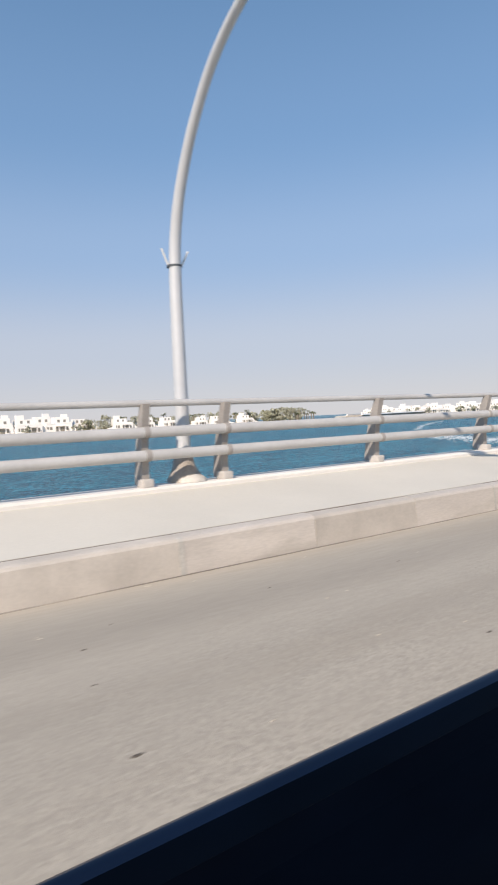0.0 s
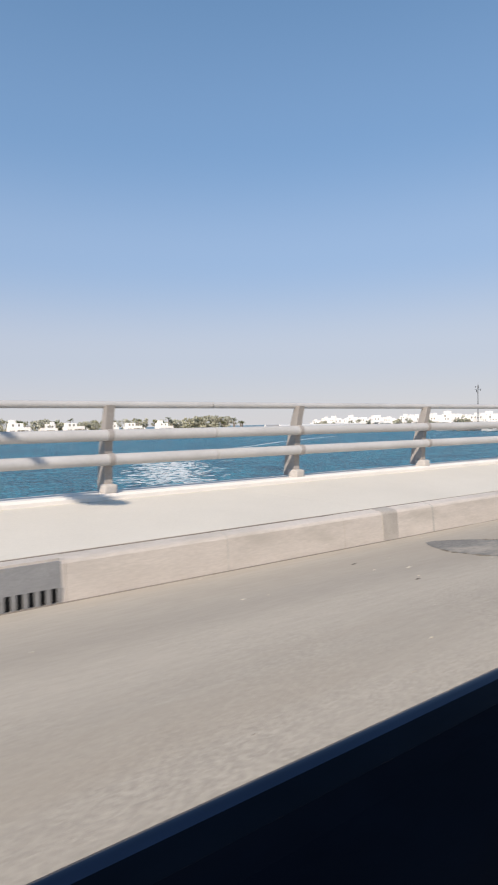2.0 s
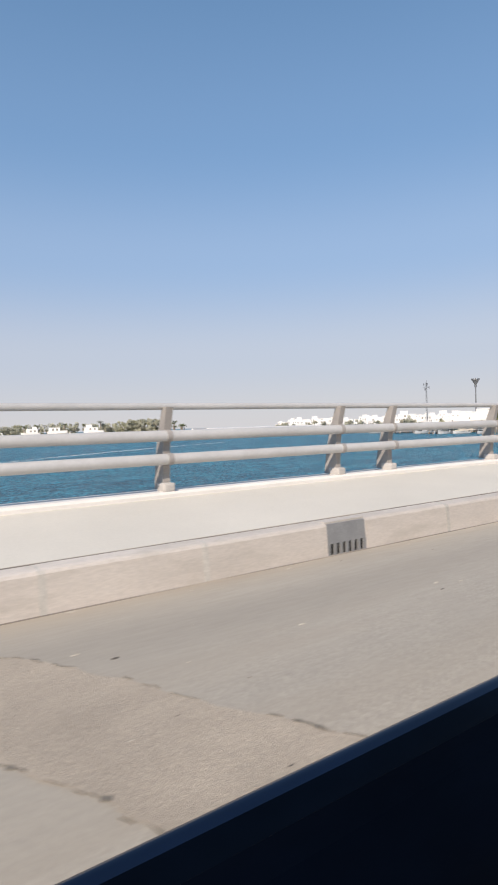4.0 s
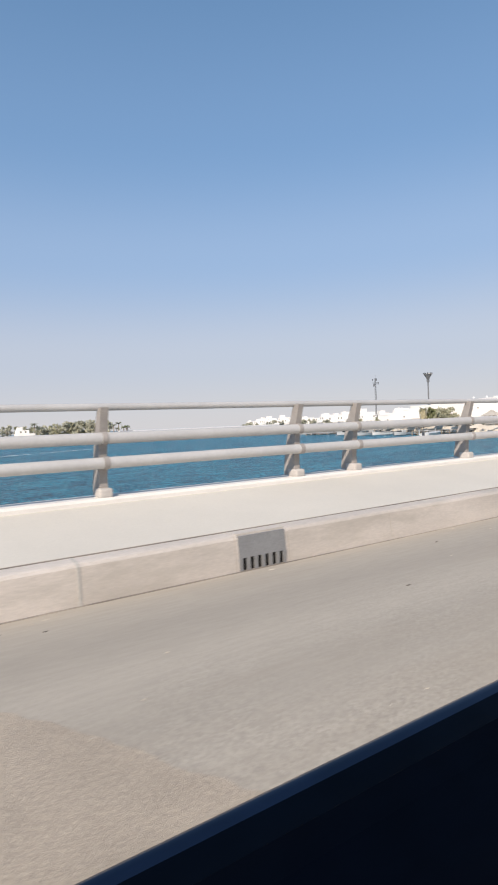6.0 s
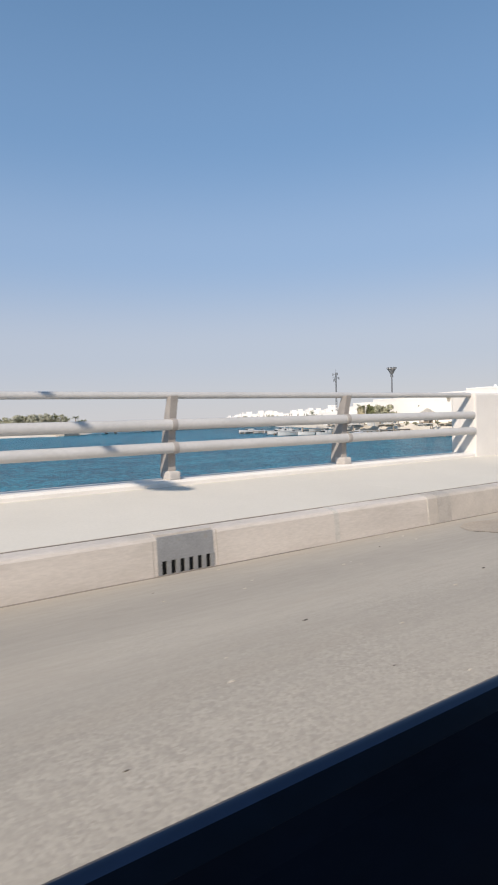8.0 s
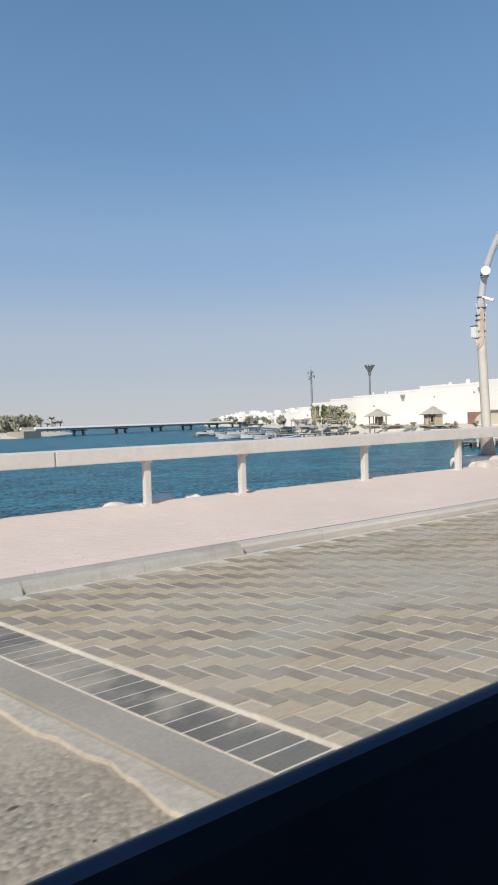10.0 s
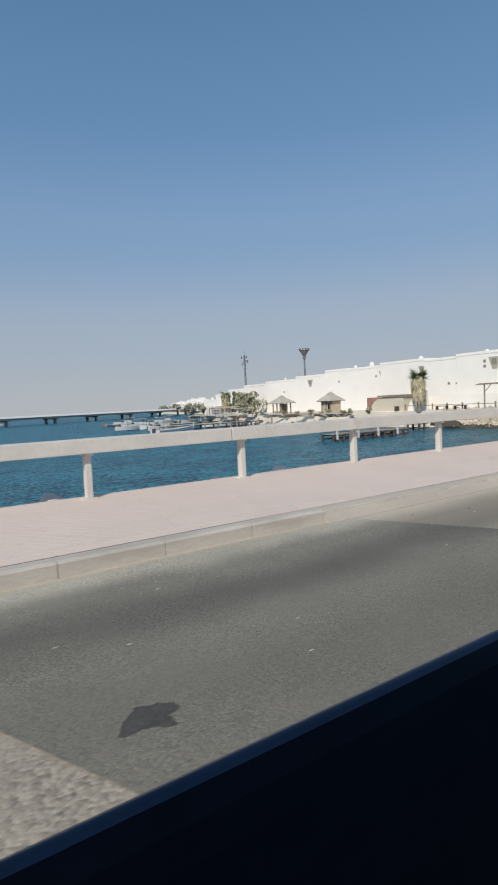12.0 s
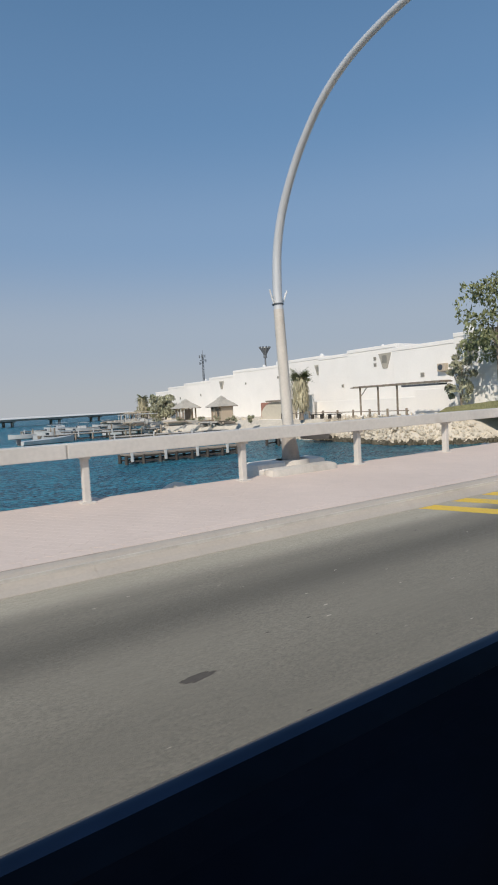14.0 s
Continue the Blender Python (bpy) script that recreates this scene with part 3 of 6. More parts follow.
def crumbs(name, runs, count, size, seed, material, label):
    """Broken lumps of asphalt along the edges of a repair."""
    r = random.Random(seed)
    bm = bmesh.new()
    for k in range(count):
        (ax, ay), (bx, by), wide = runs[k % len(runs)]
        u = r.random()
        c = Vector((ax + (bx - ax) * u + r.gauss(0, wide), ay + (by - ay) * u + r.gauss(0, wide * 0.7), 0.004))
        sz = size * r.uniform(0.3, 1.0) ** 1.5
        for v in bmesh.ops.create_icosphere(bm, subdivisions=1, radius=1)["verts"]:
            q = v.co * (1 + r.uniform(-0.25, 0.25))
            v.co = c + Vector((q.x * 1.9, q.y, q.z * 0.35)) * sz
    tagged(part(name, bm, material), label, "grit", kind="stuff")


EDGES = [((124.2, 3.25), (124.5, 2.2), 0.05), ((122.02, 3.4), (122.45, 2.65), 0.05), ((122.25, 2.08), (122.75, 1.78), 0.09), ((125.0, 3.0), (125.3, 2.2), 0.25)]
crumbs("asphalt_crumbs", EDGES, 90, 0.014, 12, PATCH_MATS[2], "dark crumbled asphalt lumps along a worn repair")
crumbs("asphalt_crumbs", EDGES, 110, 0.014, 13, PATCH_MATS[1], "pale crumbled asphalt lumps along a worn repair")

r = random.Random(31)
polys = []
for k in range(900):
    u = r.random()
    if k < 640:
        cx, cy = 53.5 + 10 * u + r.gauss(0, 1.7), 34 + 20 * u + r.gauss(0, 1.5)
    else:
        cx, cy = 86 + 64 * u + r.gauss(0, 0.5), 76 + 53 * u - 9 * u * u + r.gauss(0, 0.35)
    ln, wd = r.uniform(0.1, 0.55), r.uniform(0.02, 0.07)
    ring = [(cx + ln * r.uniform(0.7, 1.1) * math.cos(6.283 * i / 8), cy + wd * r.uniform(0.6, 1.3) * math.sin(6.283 * i / 8)) for i in range(8)]
    polys.append(([(a, b, WATER_Z - 0.02) for a, b in ring], [(a, b, WATER_Z + 0.02) for a, b in ring]))
foam = new("wake_foam", solid_mesh("wake_foam", polys, mat("sea_foam", (0.75, 0.78, 0.78), 0.8, var=0.1)))
tagged(foam, "white foam streaks of a boat wake on the water", "foam", kind="stuff")

# ---- bridge railing ----
RAIL_Y, RAIL_TOP, RAIL_MID, RAIL_LOW = 6.74, 1.69, 1.315, 1.02


def post_mesh():
    """A curved steel plate post that leans inward at its head."""
    rows = []
    for i in range(13):
        s = i / 12
        mid = 0.15 - 0.22 * s ** 1.9
        half = 0.135 - 0.075 * s
        rows.append((mid - half, mid + half, 0.62 + s * 1.06))
    ring = [(a, z) for a, b, z in rows] + [(b, z) for a, b, z in reversed(rows)]
    return extrude_profile(ring, -0.05, 0.05)


def railing_post(x):
    ob = thing("railing_post", "curved grey steel railing post on a pale concrete stub", "railing post", "posts of the bridge railing")
    part("plate", post_mesh(), POST_GREY, ob)
    part("stub", box(-0.08, 0.08, -0.07, 0.16, 0.595, 0.715, bevel=0.03), STUB, ob, "pale concrete stub")
    for z, dy in ((RAIL_MID, -0.06), (RAIL_LOW, -0.08)):
        part("clamp", tube([(-0.035, dy, z), (0.035, dy, z)], 0.079, 14), POST_GREY, ob)
    ob.matrix_world = pose(x, RAIL_Y - 0.02, 0)
    return ob


def post_places():
    out = []
    for bay in range(-2, 5):
        base = bay * BAY
        out += [base + PAIR + POST_STEP * j for j in range(6)]
        out += [base + 3 * PAIR + POST_STEP * (5 + j) for j in range(6)]
    return [x for x in out if XA0 + 1 < x < XAB - 1]


first = railing_post(post_places()[0])
for x in post_places()[1:]:
    copy_thing(first, pose(x, RAIL_Y - 0.02, 0))
rails = thing("bridge_railing", "three round grey steel rails along the bridge edge", "railing", kind="structure")
ends = [XA0] + [j * BAY / 2 + 8.1 for j in range(-3, 8)] + [XAB - 0.6]
for a, b in zip(ends, ends[1:]):
    part("top_rail", tube([(a, RAIL_Y - 0.02, RAIL_TOP), (b - 0.012, RAIL_Y - 0.02, RAIL_TOP)], 0.045, 14), RAIL_GREY, rails)
    part("middle_rail", tube([(a, RAIL_Y - 0.08, RAIL_MID), (b - 0.012, RAIL_Y - 0.08, RAIL_MID)], 0.07, 16), RAIL_GREY, rails)
    part("lower_rail", tube([(a, RAIL_Y - 0.1, RAIL_LOW), (b - 0.012, RAIL_Y - 0.1, RAIL_LOW)], 0.07, 16), RAIL_GREY, rails)

# ---- causeway pavement, kerb and rail ----
walk_b = tagged(part("pavement", extrude_profile([(KERB_B + 0.12, -0.6), (KERB_B + 0.12, 0.151), (6.95, 0.333), (6.95, -3.2)], XAB, XB1), JOINT), "pink block-paved causeway pavement laid diagonally", "pavement", kind="structure")
kerb_b = tagged(part("kerb", box(XAB, XB1, KERB_B + 0.02, KERB_B + 0.12, -0.3, 0.12), CONCRETE_KERB), "low pale concrete kerb beside the pavement", "kerb", kind="structure")
K2 = [(KERB_B + 0.14, -0.1), (KERB_B, -0.1), (KERB_B, 0.125), (KERB_B + 0.025, 0.15), (KERB_B + 0.14, 0.155)]
K1 = [(KERB_B + 0.14, -0.1), (KERB_B - 0.17, -0.1), (KERB_B - 0.17, 0.004), (KERB_B - 0.03, 0.118), (KERB_B + 0.02, 0.148), (KERB_B + 0.14, 0.157)]
K3 = [(KERB_B + 0.14, -0.1), (KERB_B - 0.10, -0.1), (KERB_B - 0.10, 0.01), (KERB_B - 0.02, 0.05), (KERB_B + 0.06, 0.135), (KERB_B + 0.085, 0.149), (KERB_B + 0.14, 0.158)]
stone_b = mesh_of("kerb_stone", extrude_profile(K2, -0.497, 0.497), KERB_WORN)
stone_slope = mesh_of("kerb_stone", extrude_profile(K1, -0.4985, 0.4985), KERB_GREY)
stone_half = mesh_of("kerb_stone", extrude_profile([(KERB_B - 0.075, z) if k in (1, 2) else (y, z) for k, (y, z) in enumerate(K1)], -0.4985, 0.4985), KERB_GREY)
smudge_slope = mesh_of("joint_mortar", extrude_profile([(y - 0.003, z + 0.001) for y, z in K1], -0.5, 0.5), mat("dark_kerb_smudge", (0.34, 0.315, 0.27), 0.9, var=0.15, scale=9))
stone_low = mesh_of("kerb_stone", extrude_profile(K3, -0.4985, 0.4985), mat("ramped_kerb", (0.475, 0.415, 0.35), 0.85, var=0.08, scale=0.8, fine=40, fine_amt=0.05, bump=0.3))
x = XAB + 0.5
while x < XB1 - 0.5:
    shared("kerb_stone", stone_slope if 147 < x < 152 else stone_half if 152 < x < 154 else stone_b if x < 171.5 else stone_low, kerb_b, pose(x, rnd.uniform(-0.003, 0.003), 0))
    if 147 < x < 152:
        shared("joint_mortar", smudge_slope, kerb_b, pose(x + rnd.uniform(-0.4, 0.4), 0, 0) @ Matrix.Diagonal((rnd.uniform(0.02, 0.07), 1, 1, 1)))
    x += 1.0

# ramp and end pier where the bridge meets the causeway
bm = bmesh.new()
near = [bm.verts.new(v) for v in ((XAB, KERB_B + 0.14, 0.395), (XAB, 6.95, 0.55), (XAB, 6.95, 0.1), (XAB, KERB_B + 0.14, 0.1))]
far = [bm.verts.new(v) for v in ((XAB + 3.6, KERB_B + 0.14, 0.158), (XAB + 3.6, 6.95, 0.338), (XAB + 3.6, 6.95, 0.1), (XAB + 3.6, KERB_B + 0.14, 0.1))]
bm.faces.new(near)
bm.faces.new(list(reversed(far)))
for i in range(4):
    bm.faces.new((near[i], near[(i + 1) % 4], far[(i + 1) % 4], far[i]))
bmesh.ops.recalc_face_normals(bm, faces=bm.faces[:])
tagged(part("ramp", bm, CREAM), "short cream concrete ramp down from the bridge walkway", "ramp", kind="structure")
bm = bmesh.new()
near = [bm.verts.new((XAB, y, z)) for y, z in K2[1:2] + [(KERB_B - 0.06, 0.0), (KERB_B - 0.05, 0.36), (KERB_B + 0.14, 0.395)]]
far = [bm.verts.new((XAB + 3.6, y, z)) for y, z in K2[1:2] + [(KERB_B - 0.003, 0.0), (KERB_B - 0.003, 0.12), (KERB_B + 0.14, 0.158)]]
for i in range(3):
    bm.faces.new((near[i], near[i + 1], far[i + 1], far[i]))
tagged(part("kerb", bm, CONCRETE_KERB), "concrete kerb tapering down from the bridge", "kerb", kind="structure")
tagged(part("end_pier", box(XAB - 0.6, XAB + 0.55, 6.60, 7.14, 0.3, 1.72, bevel=0.04), WHITE_CONC), "white concrete end pier of the bridge railing", "pier")
PB, PB0 = 2.289, 162.144
guard = thing("guard_rail", "wide pale painted box rail along the causeway edge", "railing", kind="structure")
gx = XAB + 0.6
while gx < XB1 - 1:
    part("box_rail", box(gx, min(gx + 4 * PB, XB1) - 0.012, 6.64, 6.90, 0.885, 1.062, bevel=0.012), RAIL_WHITE, guard)
    gx += 4 * PB


def guard_post(x):
    ob = thing("guard_post", "pale painted steel post under the box rail", "railing post", "posts of the causeway rail")
    part("shaft", box(-0.04, 0.04, -0.05, 0.05, 0.30, 0.885, bevel=0.008), RAIL_WHITE, ob)
    part("base_plate", box(-0.09, 0.09, -0.08, 0.08, 0.305, 0.335, bevel=0.004), RAIL_WHITE, ob)
    part("bracket", box(-0.045, 0.045, -0.10, 0.09, 0.855, 0.884), RAIL_WHITE, ob)
    ob.matrix_world = pose(x, EDGE_B, 0)
    return ob


g_places = [PB0 + PB * k for k in range(-3, 30)] + [PB0 - 3.61 * PB, 151.9, 150.83, 148.56, 146.3, 144.2]
first = guard_post(g_places[0])
for x in g_places[1:]:
    copy_thing(first, pose(x, EDGE_B, 0))


# ---- street lamps ----
LAMP_CURVE = [(0.0, 0.0), (0.0, 1.2), (0.0, 2.2), (-0.01, 2.8), (-0.06, 3.3), (-0.21, 3.77), (-0.45, 4.2), (-0.76, 4.6), (-1.2, 5.0), (-1.72, 5.27), (-2.35, 5.42), (-3.1, 5.47), (-4.15, 5.40)]


def smooth_curve(p, n=10):
    p = [p[0]] + list(p) + [p[-1]]
    out = []
    for i in range(1, len(p) - 2):
        for k in range(n):
            t = k / n
            out.append(tuple(0.5 * (2 * p[i][a] + (p[i + 1][a] - p[i - 1][a]) * t + (2 * p[i - 1][a] - 5 * p[i][a] + 4 * p[i + 1][a] - p[i + 2][a]) * t * t + (3 * p[i][a] - p[i - 1][a] - 3 * p[i + 1][a] + p[i + 2][a]) * t ** 3) for a in (0, 1)))
    return out + [p[-2]]


def street_lamp(ring=2.72, lean=0.0, girth=1.0):
    ob = thing("street_lamp", "tall pale grey arched street lamp standing behind the railing", "street lamp", "street lamps along the road")
    p = [(0, y + lean * min(1.0, z / 2.6), z) for y, z in smooth_curve(LAMP_CURVE)]
    n = len(p) - 1
    part("pole", tube(p, [girth * (0.106 - 0.060 * (i / n) ** 0.8) for i in range(n + 1)], 18), POLE, ob)
    if lean:
        k = max(i for i in range(n) if p[i][2] < ring - 0.02)
        part("lower_sleeve", tube(p[:k + 1], [girth * (0.106 - 0.060 * (i / n) ** 0.8) + 0.003 for i in range(k + 1)], 18), SLEEVE, ob, "beige weathered paint on the lower pole")
    part("collar", tube([(0, lean, ring), (0, lean, ring + 0.025)], 0.108 * girth, 18), STEEL_DARK, ob, "dark clamp ring")
    for s in (-1, 1):
        part("spike", tube([(s * 0.10 * girth, lean - 0.01, ring + 0.02), (s * 0.20 * girth, lean - 0.03, ring + 0.23)], 0.014, 6), WHITE_PLASTIC, ob, "thin white bracket")
    bm = bmesh.new()
    bmesh.ops.create_uvsphere(bm, u_segments=20, v_segments=10, radius=0.5)
    bmesh.ops.scale(bm, vec=(0.34, 0.98, 0.2), verts=bm.verts)
    bmesh.ops.rotate(bm, cent=(0, 0, 0), matrix=Matrix.Rotation(-0.42, 3, "X"), verts=bm.verts)
    bmesh.ops.translate(bm, vec=(0, -4.5 + lean, 5.50), verts=bm.verts)
    head = part("lamp_head", bm, POLE, ob)
    part("lens", box(-0.07, 0.07, -4.58 + lean, -4.42 + lean, 5.39, 5.42, bevel=0.01), WHITE_PLASTIC, head)
    part("foot", tube([(0, 0, -0.06), (0, 0, 0.05), (0, 0.02, 0.18), (0, 0.04, 0.38)], [0.27 * girth ** 4, 0.25 * girth ** 4, 0.17 * girth ** 2, 0.127 * girth], 18), FOOT_BROWN, ob, "flared brown weathered steel foot")
    return ob


def mound():
    bm = bmesh.new()
    bmesh.ops.create_icosphere(bm, subdivisions=2, radius=1)
    for v in bm.verts:
        v.co = Vector((v.co.x * 0.22, v.co.y * 0.17, max(v.co.z, -0.1) * 0.11)) * (1 + 0.12 * noise.noise(v.co * 2.1))
    return bm


lamp = street_lamp()
LAMPS_A = [k * BAY + 0.26 + {0: -0.17, 2: 0.05}.get(k, 0.0) for k in range(-1, 5)]
RINGS_A = {1: 2.96, 3: 2.82}
lamp.matrix_world = pose(LAMPS_A[0], 7.0, 0.6)
for k, x in enumerate(LAMPS_A):
    if k in RINGS_A:
        street_lamp(RINGS_A[k]).matrix_world = pose(x, 7.0, 0.6)
    elif k:
        copy_thing(lamp, pose(x, 7.0, 0.6))
foot_lump = tagged(part("mortar_mound", mound(), CONCRETE_KERB), "rough pale mortar mound at a lamp foot", "mortar mound", "mortar mounds at the lamps")
foot_lump.matrix_world = pose(LAMPS_A[0] + 0.03, 6.84, 0.61)
for x in LAMPS_A[1:]:
    copy_thing(foot_lump, pose(x + 0.03, 6.84, 0.61))
board = thing("sign_back", "small pale board strapped to a lamp pole", "board", at=pose(LAMPS_A[5], 7.0, 0.6))
part("panel", box(0.03, 0.21, 0.12, 0.15, 1.83, 2.40, bevel=0.008), WHITE_CONC, board)
for z in (1.92, 2.33):
    part("strap", tube([(0, 0, z), (0, 0, z + 0.022)], 0.105, 16), STEEL_DARK, board, "dark steel strap")
    part("bracket", box(0.0, 0.15, 0.085, 0.122, z, z + 0.022), STEEL_DARK, board)
LAMPS_B = (161.25, 193.07, 225.1)
for x in LAMPS_B:
    if x == 193.07:
        street_lamp(2.42, 0.14, 0.86).matrix_world = pose(x, 7.16, 0.55)
    else:
        street_lamp(2.72, 0.13, 0.86).matrix_world = pose(x, 7.16, 0.55)
for x, y in ((114.3, -7.1), (148.65, -6.75), (179.2, -6.25)):
    copy_thing(lamp, pose(x, y, 0.06, 0, 0, 180))


def plinth(x):
    ob = thing("lamp_plinth", "weathered white concrete plinth of rounded blocks under a lamp", "plinth", "plinths of the causeway lamps")
    bm = box(-0.78, 0.62, 6.98, 7.5, 0.0, 0.50, bevel=0.11)
    part("rear_block", bm, WHITE_CONC, ob)
    bm = box(-0.70, 0.62, 6.70, 6.975, 0.0, 0.43, bevel=0.10)
    part("front_block", bm, CONCRETE_KERB, ob)
    part("cap", tube([(0, 7.14, 0.40), (0, 7.14, 0.50)], [0.30, 0.27], 14), CONCRETE_KERB, ob)
    ob.matrix_world = pose(x, 0, 0)
    return ob


pl = plinth(LAMPS_B[0])
for x in LAMPS_B[1:]:
    copy_thing(pl, pose(x, 0, 0))

# things fixed to the lamp at the crossing
LX = LAMPS_B[0]


def on_pole(rt, fr, z):
    """A place beside the pole: metres to its right and in front of it, seen from the road."""
    ys, zs = zip(*smooth_curve(LAMP_CURVE))
    yc = 7.29 + float(np.interp(z - 0.55, zs, ys))
    return (LX + rt * 0.755 - fr * 0.656, yc - rt * 0.656 - fr * 0.755, z)


dish = thing("dish_antenna", "round white dish antenna clamped to the lamp", "antenna")
part("drum", tube([on_pole(-0.035, 0.20, 4.09), on_pole(-0.03, 0.12, 4.085), on_pole(-0.02, 0.08, 4.08)], [0.088, 0.088, 0.04], 24), WHITE_PLASTIC, dish)
part("arm", tube([on_pole(-0.02, 0.10, 4.08), on_pole(0.0, 0.0, 4.06)], 0.028, 8), STEEL_DARK, dish)
part("strap", tube([on_pole(0, 0, 4.03), on_pole(0, 0, 4.055)], 0.082, 16), STEEL_DARK, dish)
cctv = thing("security_camera", "white bullet security camera on a lamp bracket", "security camera")
part("housing", tube([on_pole(0.07, 0.12, 3.575), on_pole(0.185, 0.15, 3.525)], 0.030, 14), WHITE_PLASTIC, cctv)
part("sunshield", tube([on_pole(0.05, 0.115, 3.59), on_pole(0.20, 0.152, 3.53)], 0.034, 14), WHITE_PLASTIC, cctv)
part("lens", tube([on_pole(0.198, 0.152, 3.529), on_pole(0.206, 0.154, 3.526)], 0.025, 12), HOLE, cctv)
part("bracket", tube([on_pole(0.0, 0.06, 3.62), on_pole(0.04, 0.11, 3.61), on_pole(0.08, 0.12, 3.58)], 0.022, 10), WHITE_PLASTIC, cctv)
part("strap", tube([on_pole(0, 0, 3.62), on_pole(0, 0, 3.64)], 0.085, 16), STEEL_DARK, cctv)
jbox = thing("junction_box", "white junction box strapped to the lamp pole", "junction box")
jx, jy, jz = on_pole(-0.115, 0.04, 2.83)
part("case", box(jx - 0.05, jx + 0.05, jy - 0.05, jy + 0.05, jz, jz + 0.23, bevel=0.012), WHITE_PLASTIC, jbox)
part("lid", box(jx - 0.062, jx - 0.051, jy - 0.046, jy + 0.046, jz + 0.01, jz + 0.22, bevel=0.004), WHITE_PLASTIC, jbox)
part("hood", box(jx - 0.07, jx + 0.06, jy - 0.06, jy + 0.06, jz + 0.232, jz + 0.242), STEEL_DARK, jbox)
for z in (2.83, 2.95):
    part("strap", tube([on_pole(0, 0, z), on_pole(0, 0, z + 0.02)], 0.098, 16), STEEL_DARK, jbox)
wires = thing("cable_bundle", "beige cables and conduit strapped down the lamp pole", "cables")
for i, rt in enumerate((-0.03, -0.008, 0.014, 0.034)):
    way = [on_pole(rt, 0.082, 3.60 - 0.1 * i), on_pole(rt + 0.01, 0.088, 3.2), on_pole(rt, 0.094, 2.82), on_pole(rt - 0.004, 0.1, 2.68 + 0.02 * i), on_pole(rt - 0.03, 0.104, 2.62 + 0.02 * i), on_pole(rt - 0.07, 0.09, 2.64 + 0.02 * i), on_pole(-0.105, 0.05, 2.84)]
    part("cable", tube(way, 0.009, 8), CABLE, wires)
part("conduit", tube([on_pole(0.088, 0.03, 2.66), on_pole(0.086, 0.03, 3.0), on_pole(0.083, 0.03, 3.35)], 0.016, 8), CABLE, wires)
for z in (2.72, 3.18, 3.42):
    part("strap", tube([on_pole(0, 0, z), on_pole(0, 0, z + 0.014)], 0.098, 16), STEEL_DARK, wires)

# ---- raised brick crossing with drains, yellow stripes ----
def skew_at(x):
    return SKEW0 + (SKEW1 - SKEW0) * (x - TABLE0) / (TABLE1 - TABLE0)


def sk(x, y):
    return x + skew_at(x) * (4.7 - y)


def band(name, x0, x1, z0, z1, material, label="", y0=-6.5, y1=4.72, parent=None):
    return part(name, prism([(sk(x0, y0), y0), (sk(x1, y0), y0), (sk(x1, y1), y1), (sk(x0, y1), y1)], z0, z1), material, parent, label)


crossing = tagged(band("raised_crossing", TABLE0, TABLE1, 0.0, TABLE_Z - 0.003, BRICK_JOINT), "raised brick speed table across the road", "speed table", kind="structure")
def ragged(name, x0, x1, z, material, parent, seed):
    """A crumbled mortar edge across the road."""
    r = random.Random(seed)
    ys = np.linspace(4.70, -4.0, 90)
    a = [(sk(x0, y), y) for y in ys]
    b = [(sk(x1, y) + r.uniform(-0.03, 0.03) + 0.03 * math.sin(y * 2.3 + seed), y) for y in ys]
    part(name, prism(a + b[::-1], 0.0, z), material, parent, "crumbled pale mortar")


ragged("mortar_band", TABLE1 + 0.53, TABLE1 + 0.65, 0.024, MORTAR, crossing, 1)
ragged("mortar_band", TABLE0 - 0.53, TABLE0 - 0.65, 0.024, MORTAR, crossing, 2)
for name, d0, d1, z, m in (("drain_concrete", 0.0, 0.22, 0.040, SMOOTH_CONC),):
    band(name, TABLE1 + 0.32 + d0, TABLE1 + 0.32 + d1, 0.0, z, m, parent=crossing)
    band(name, TABLE0 - 0.30 - d1, TABLE0 - 0.30 - d0, 0.0, z, m, parent=crossing)
for xa, xb in ((TABLE1 + 0.01, TABLE1 + 0.33), (TABLE0 - 0.30, TABLE0 - 0.01)):
    band("drain_bed", xa, xb, 0.0, 0.0455, BRICK_JOINT, parent=crossing)
    cell = mesh_of("grating_stone", prism([(sk(xa + 0.01, 4.7), 0), (sk(xb - 0.01, 4.7), 0), (sk(xb - 0.01, 4.7) - skew_at(xb) * 0.098, 0.098), (sk(xa + 0.01, 4.7) - skew_at(xa) * 0.098, 0.098)], 0.0, 0.048), GRATE_STONE)
    y = 4.59
    while y > -3:
        shared("grating_stone", cell, crossing, pose(skew_at((xa + xb) / 2) * (4.7 - y), y, 0))
        y -= 0.112


def stripes(xs):
    for x in xs:
        r = random.Random(int(x * 100))
        ys = np.linspace(4.62, -3.0, 40)
        bm = bmesh.new()
        a = [bm.verts.new((x + 0.33 * (4.55 - y) + r.uniform(-0.008, 0.008), y, 0.005)) for y in ys]
        b = [bm.verts.new((x + 0.31 + 0.33 * (4.55 - y) + r.uniform(-0.008, 0.008), y, 0.005)) for y in ys]
        for i in range(len(ys) - 1):
            bm.faces.new((a[i], a[i + 1], b[i + 1], b[i]))
        bmesh.ops.recalc_face_normals(bm, faces=bm.faces[:])
        tagged(part("yellow_stripe", bm, YELLOW), "worn yellow painted warning stripe on asphalt", "road marking", "yellow warning stripes", "structure")


stripes((147.5, 148.15, 148.8, 149.45, 193.1, 193.75, 194.4, 195.05))


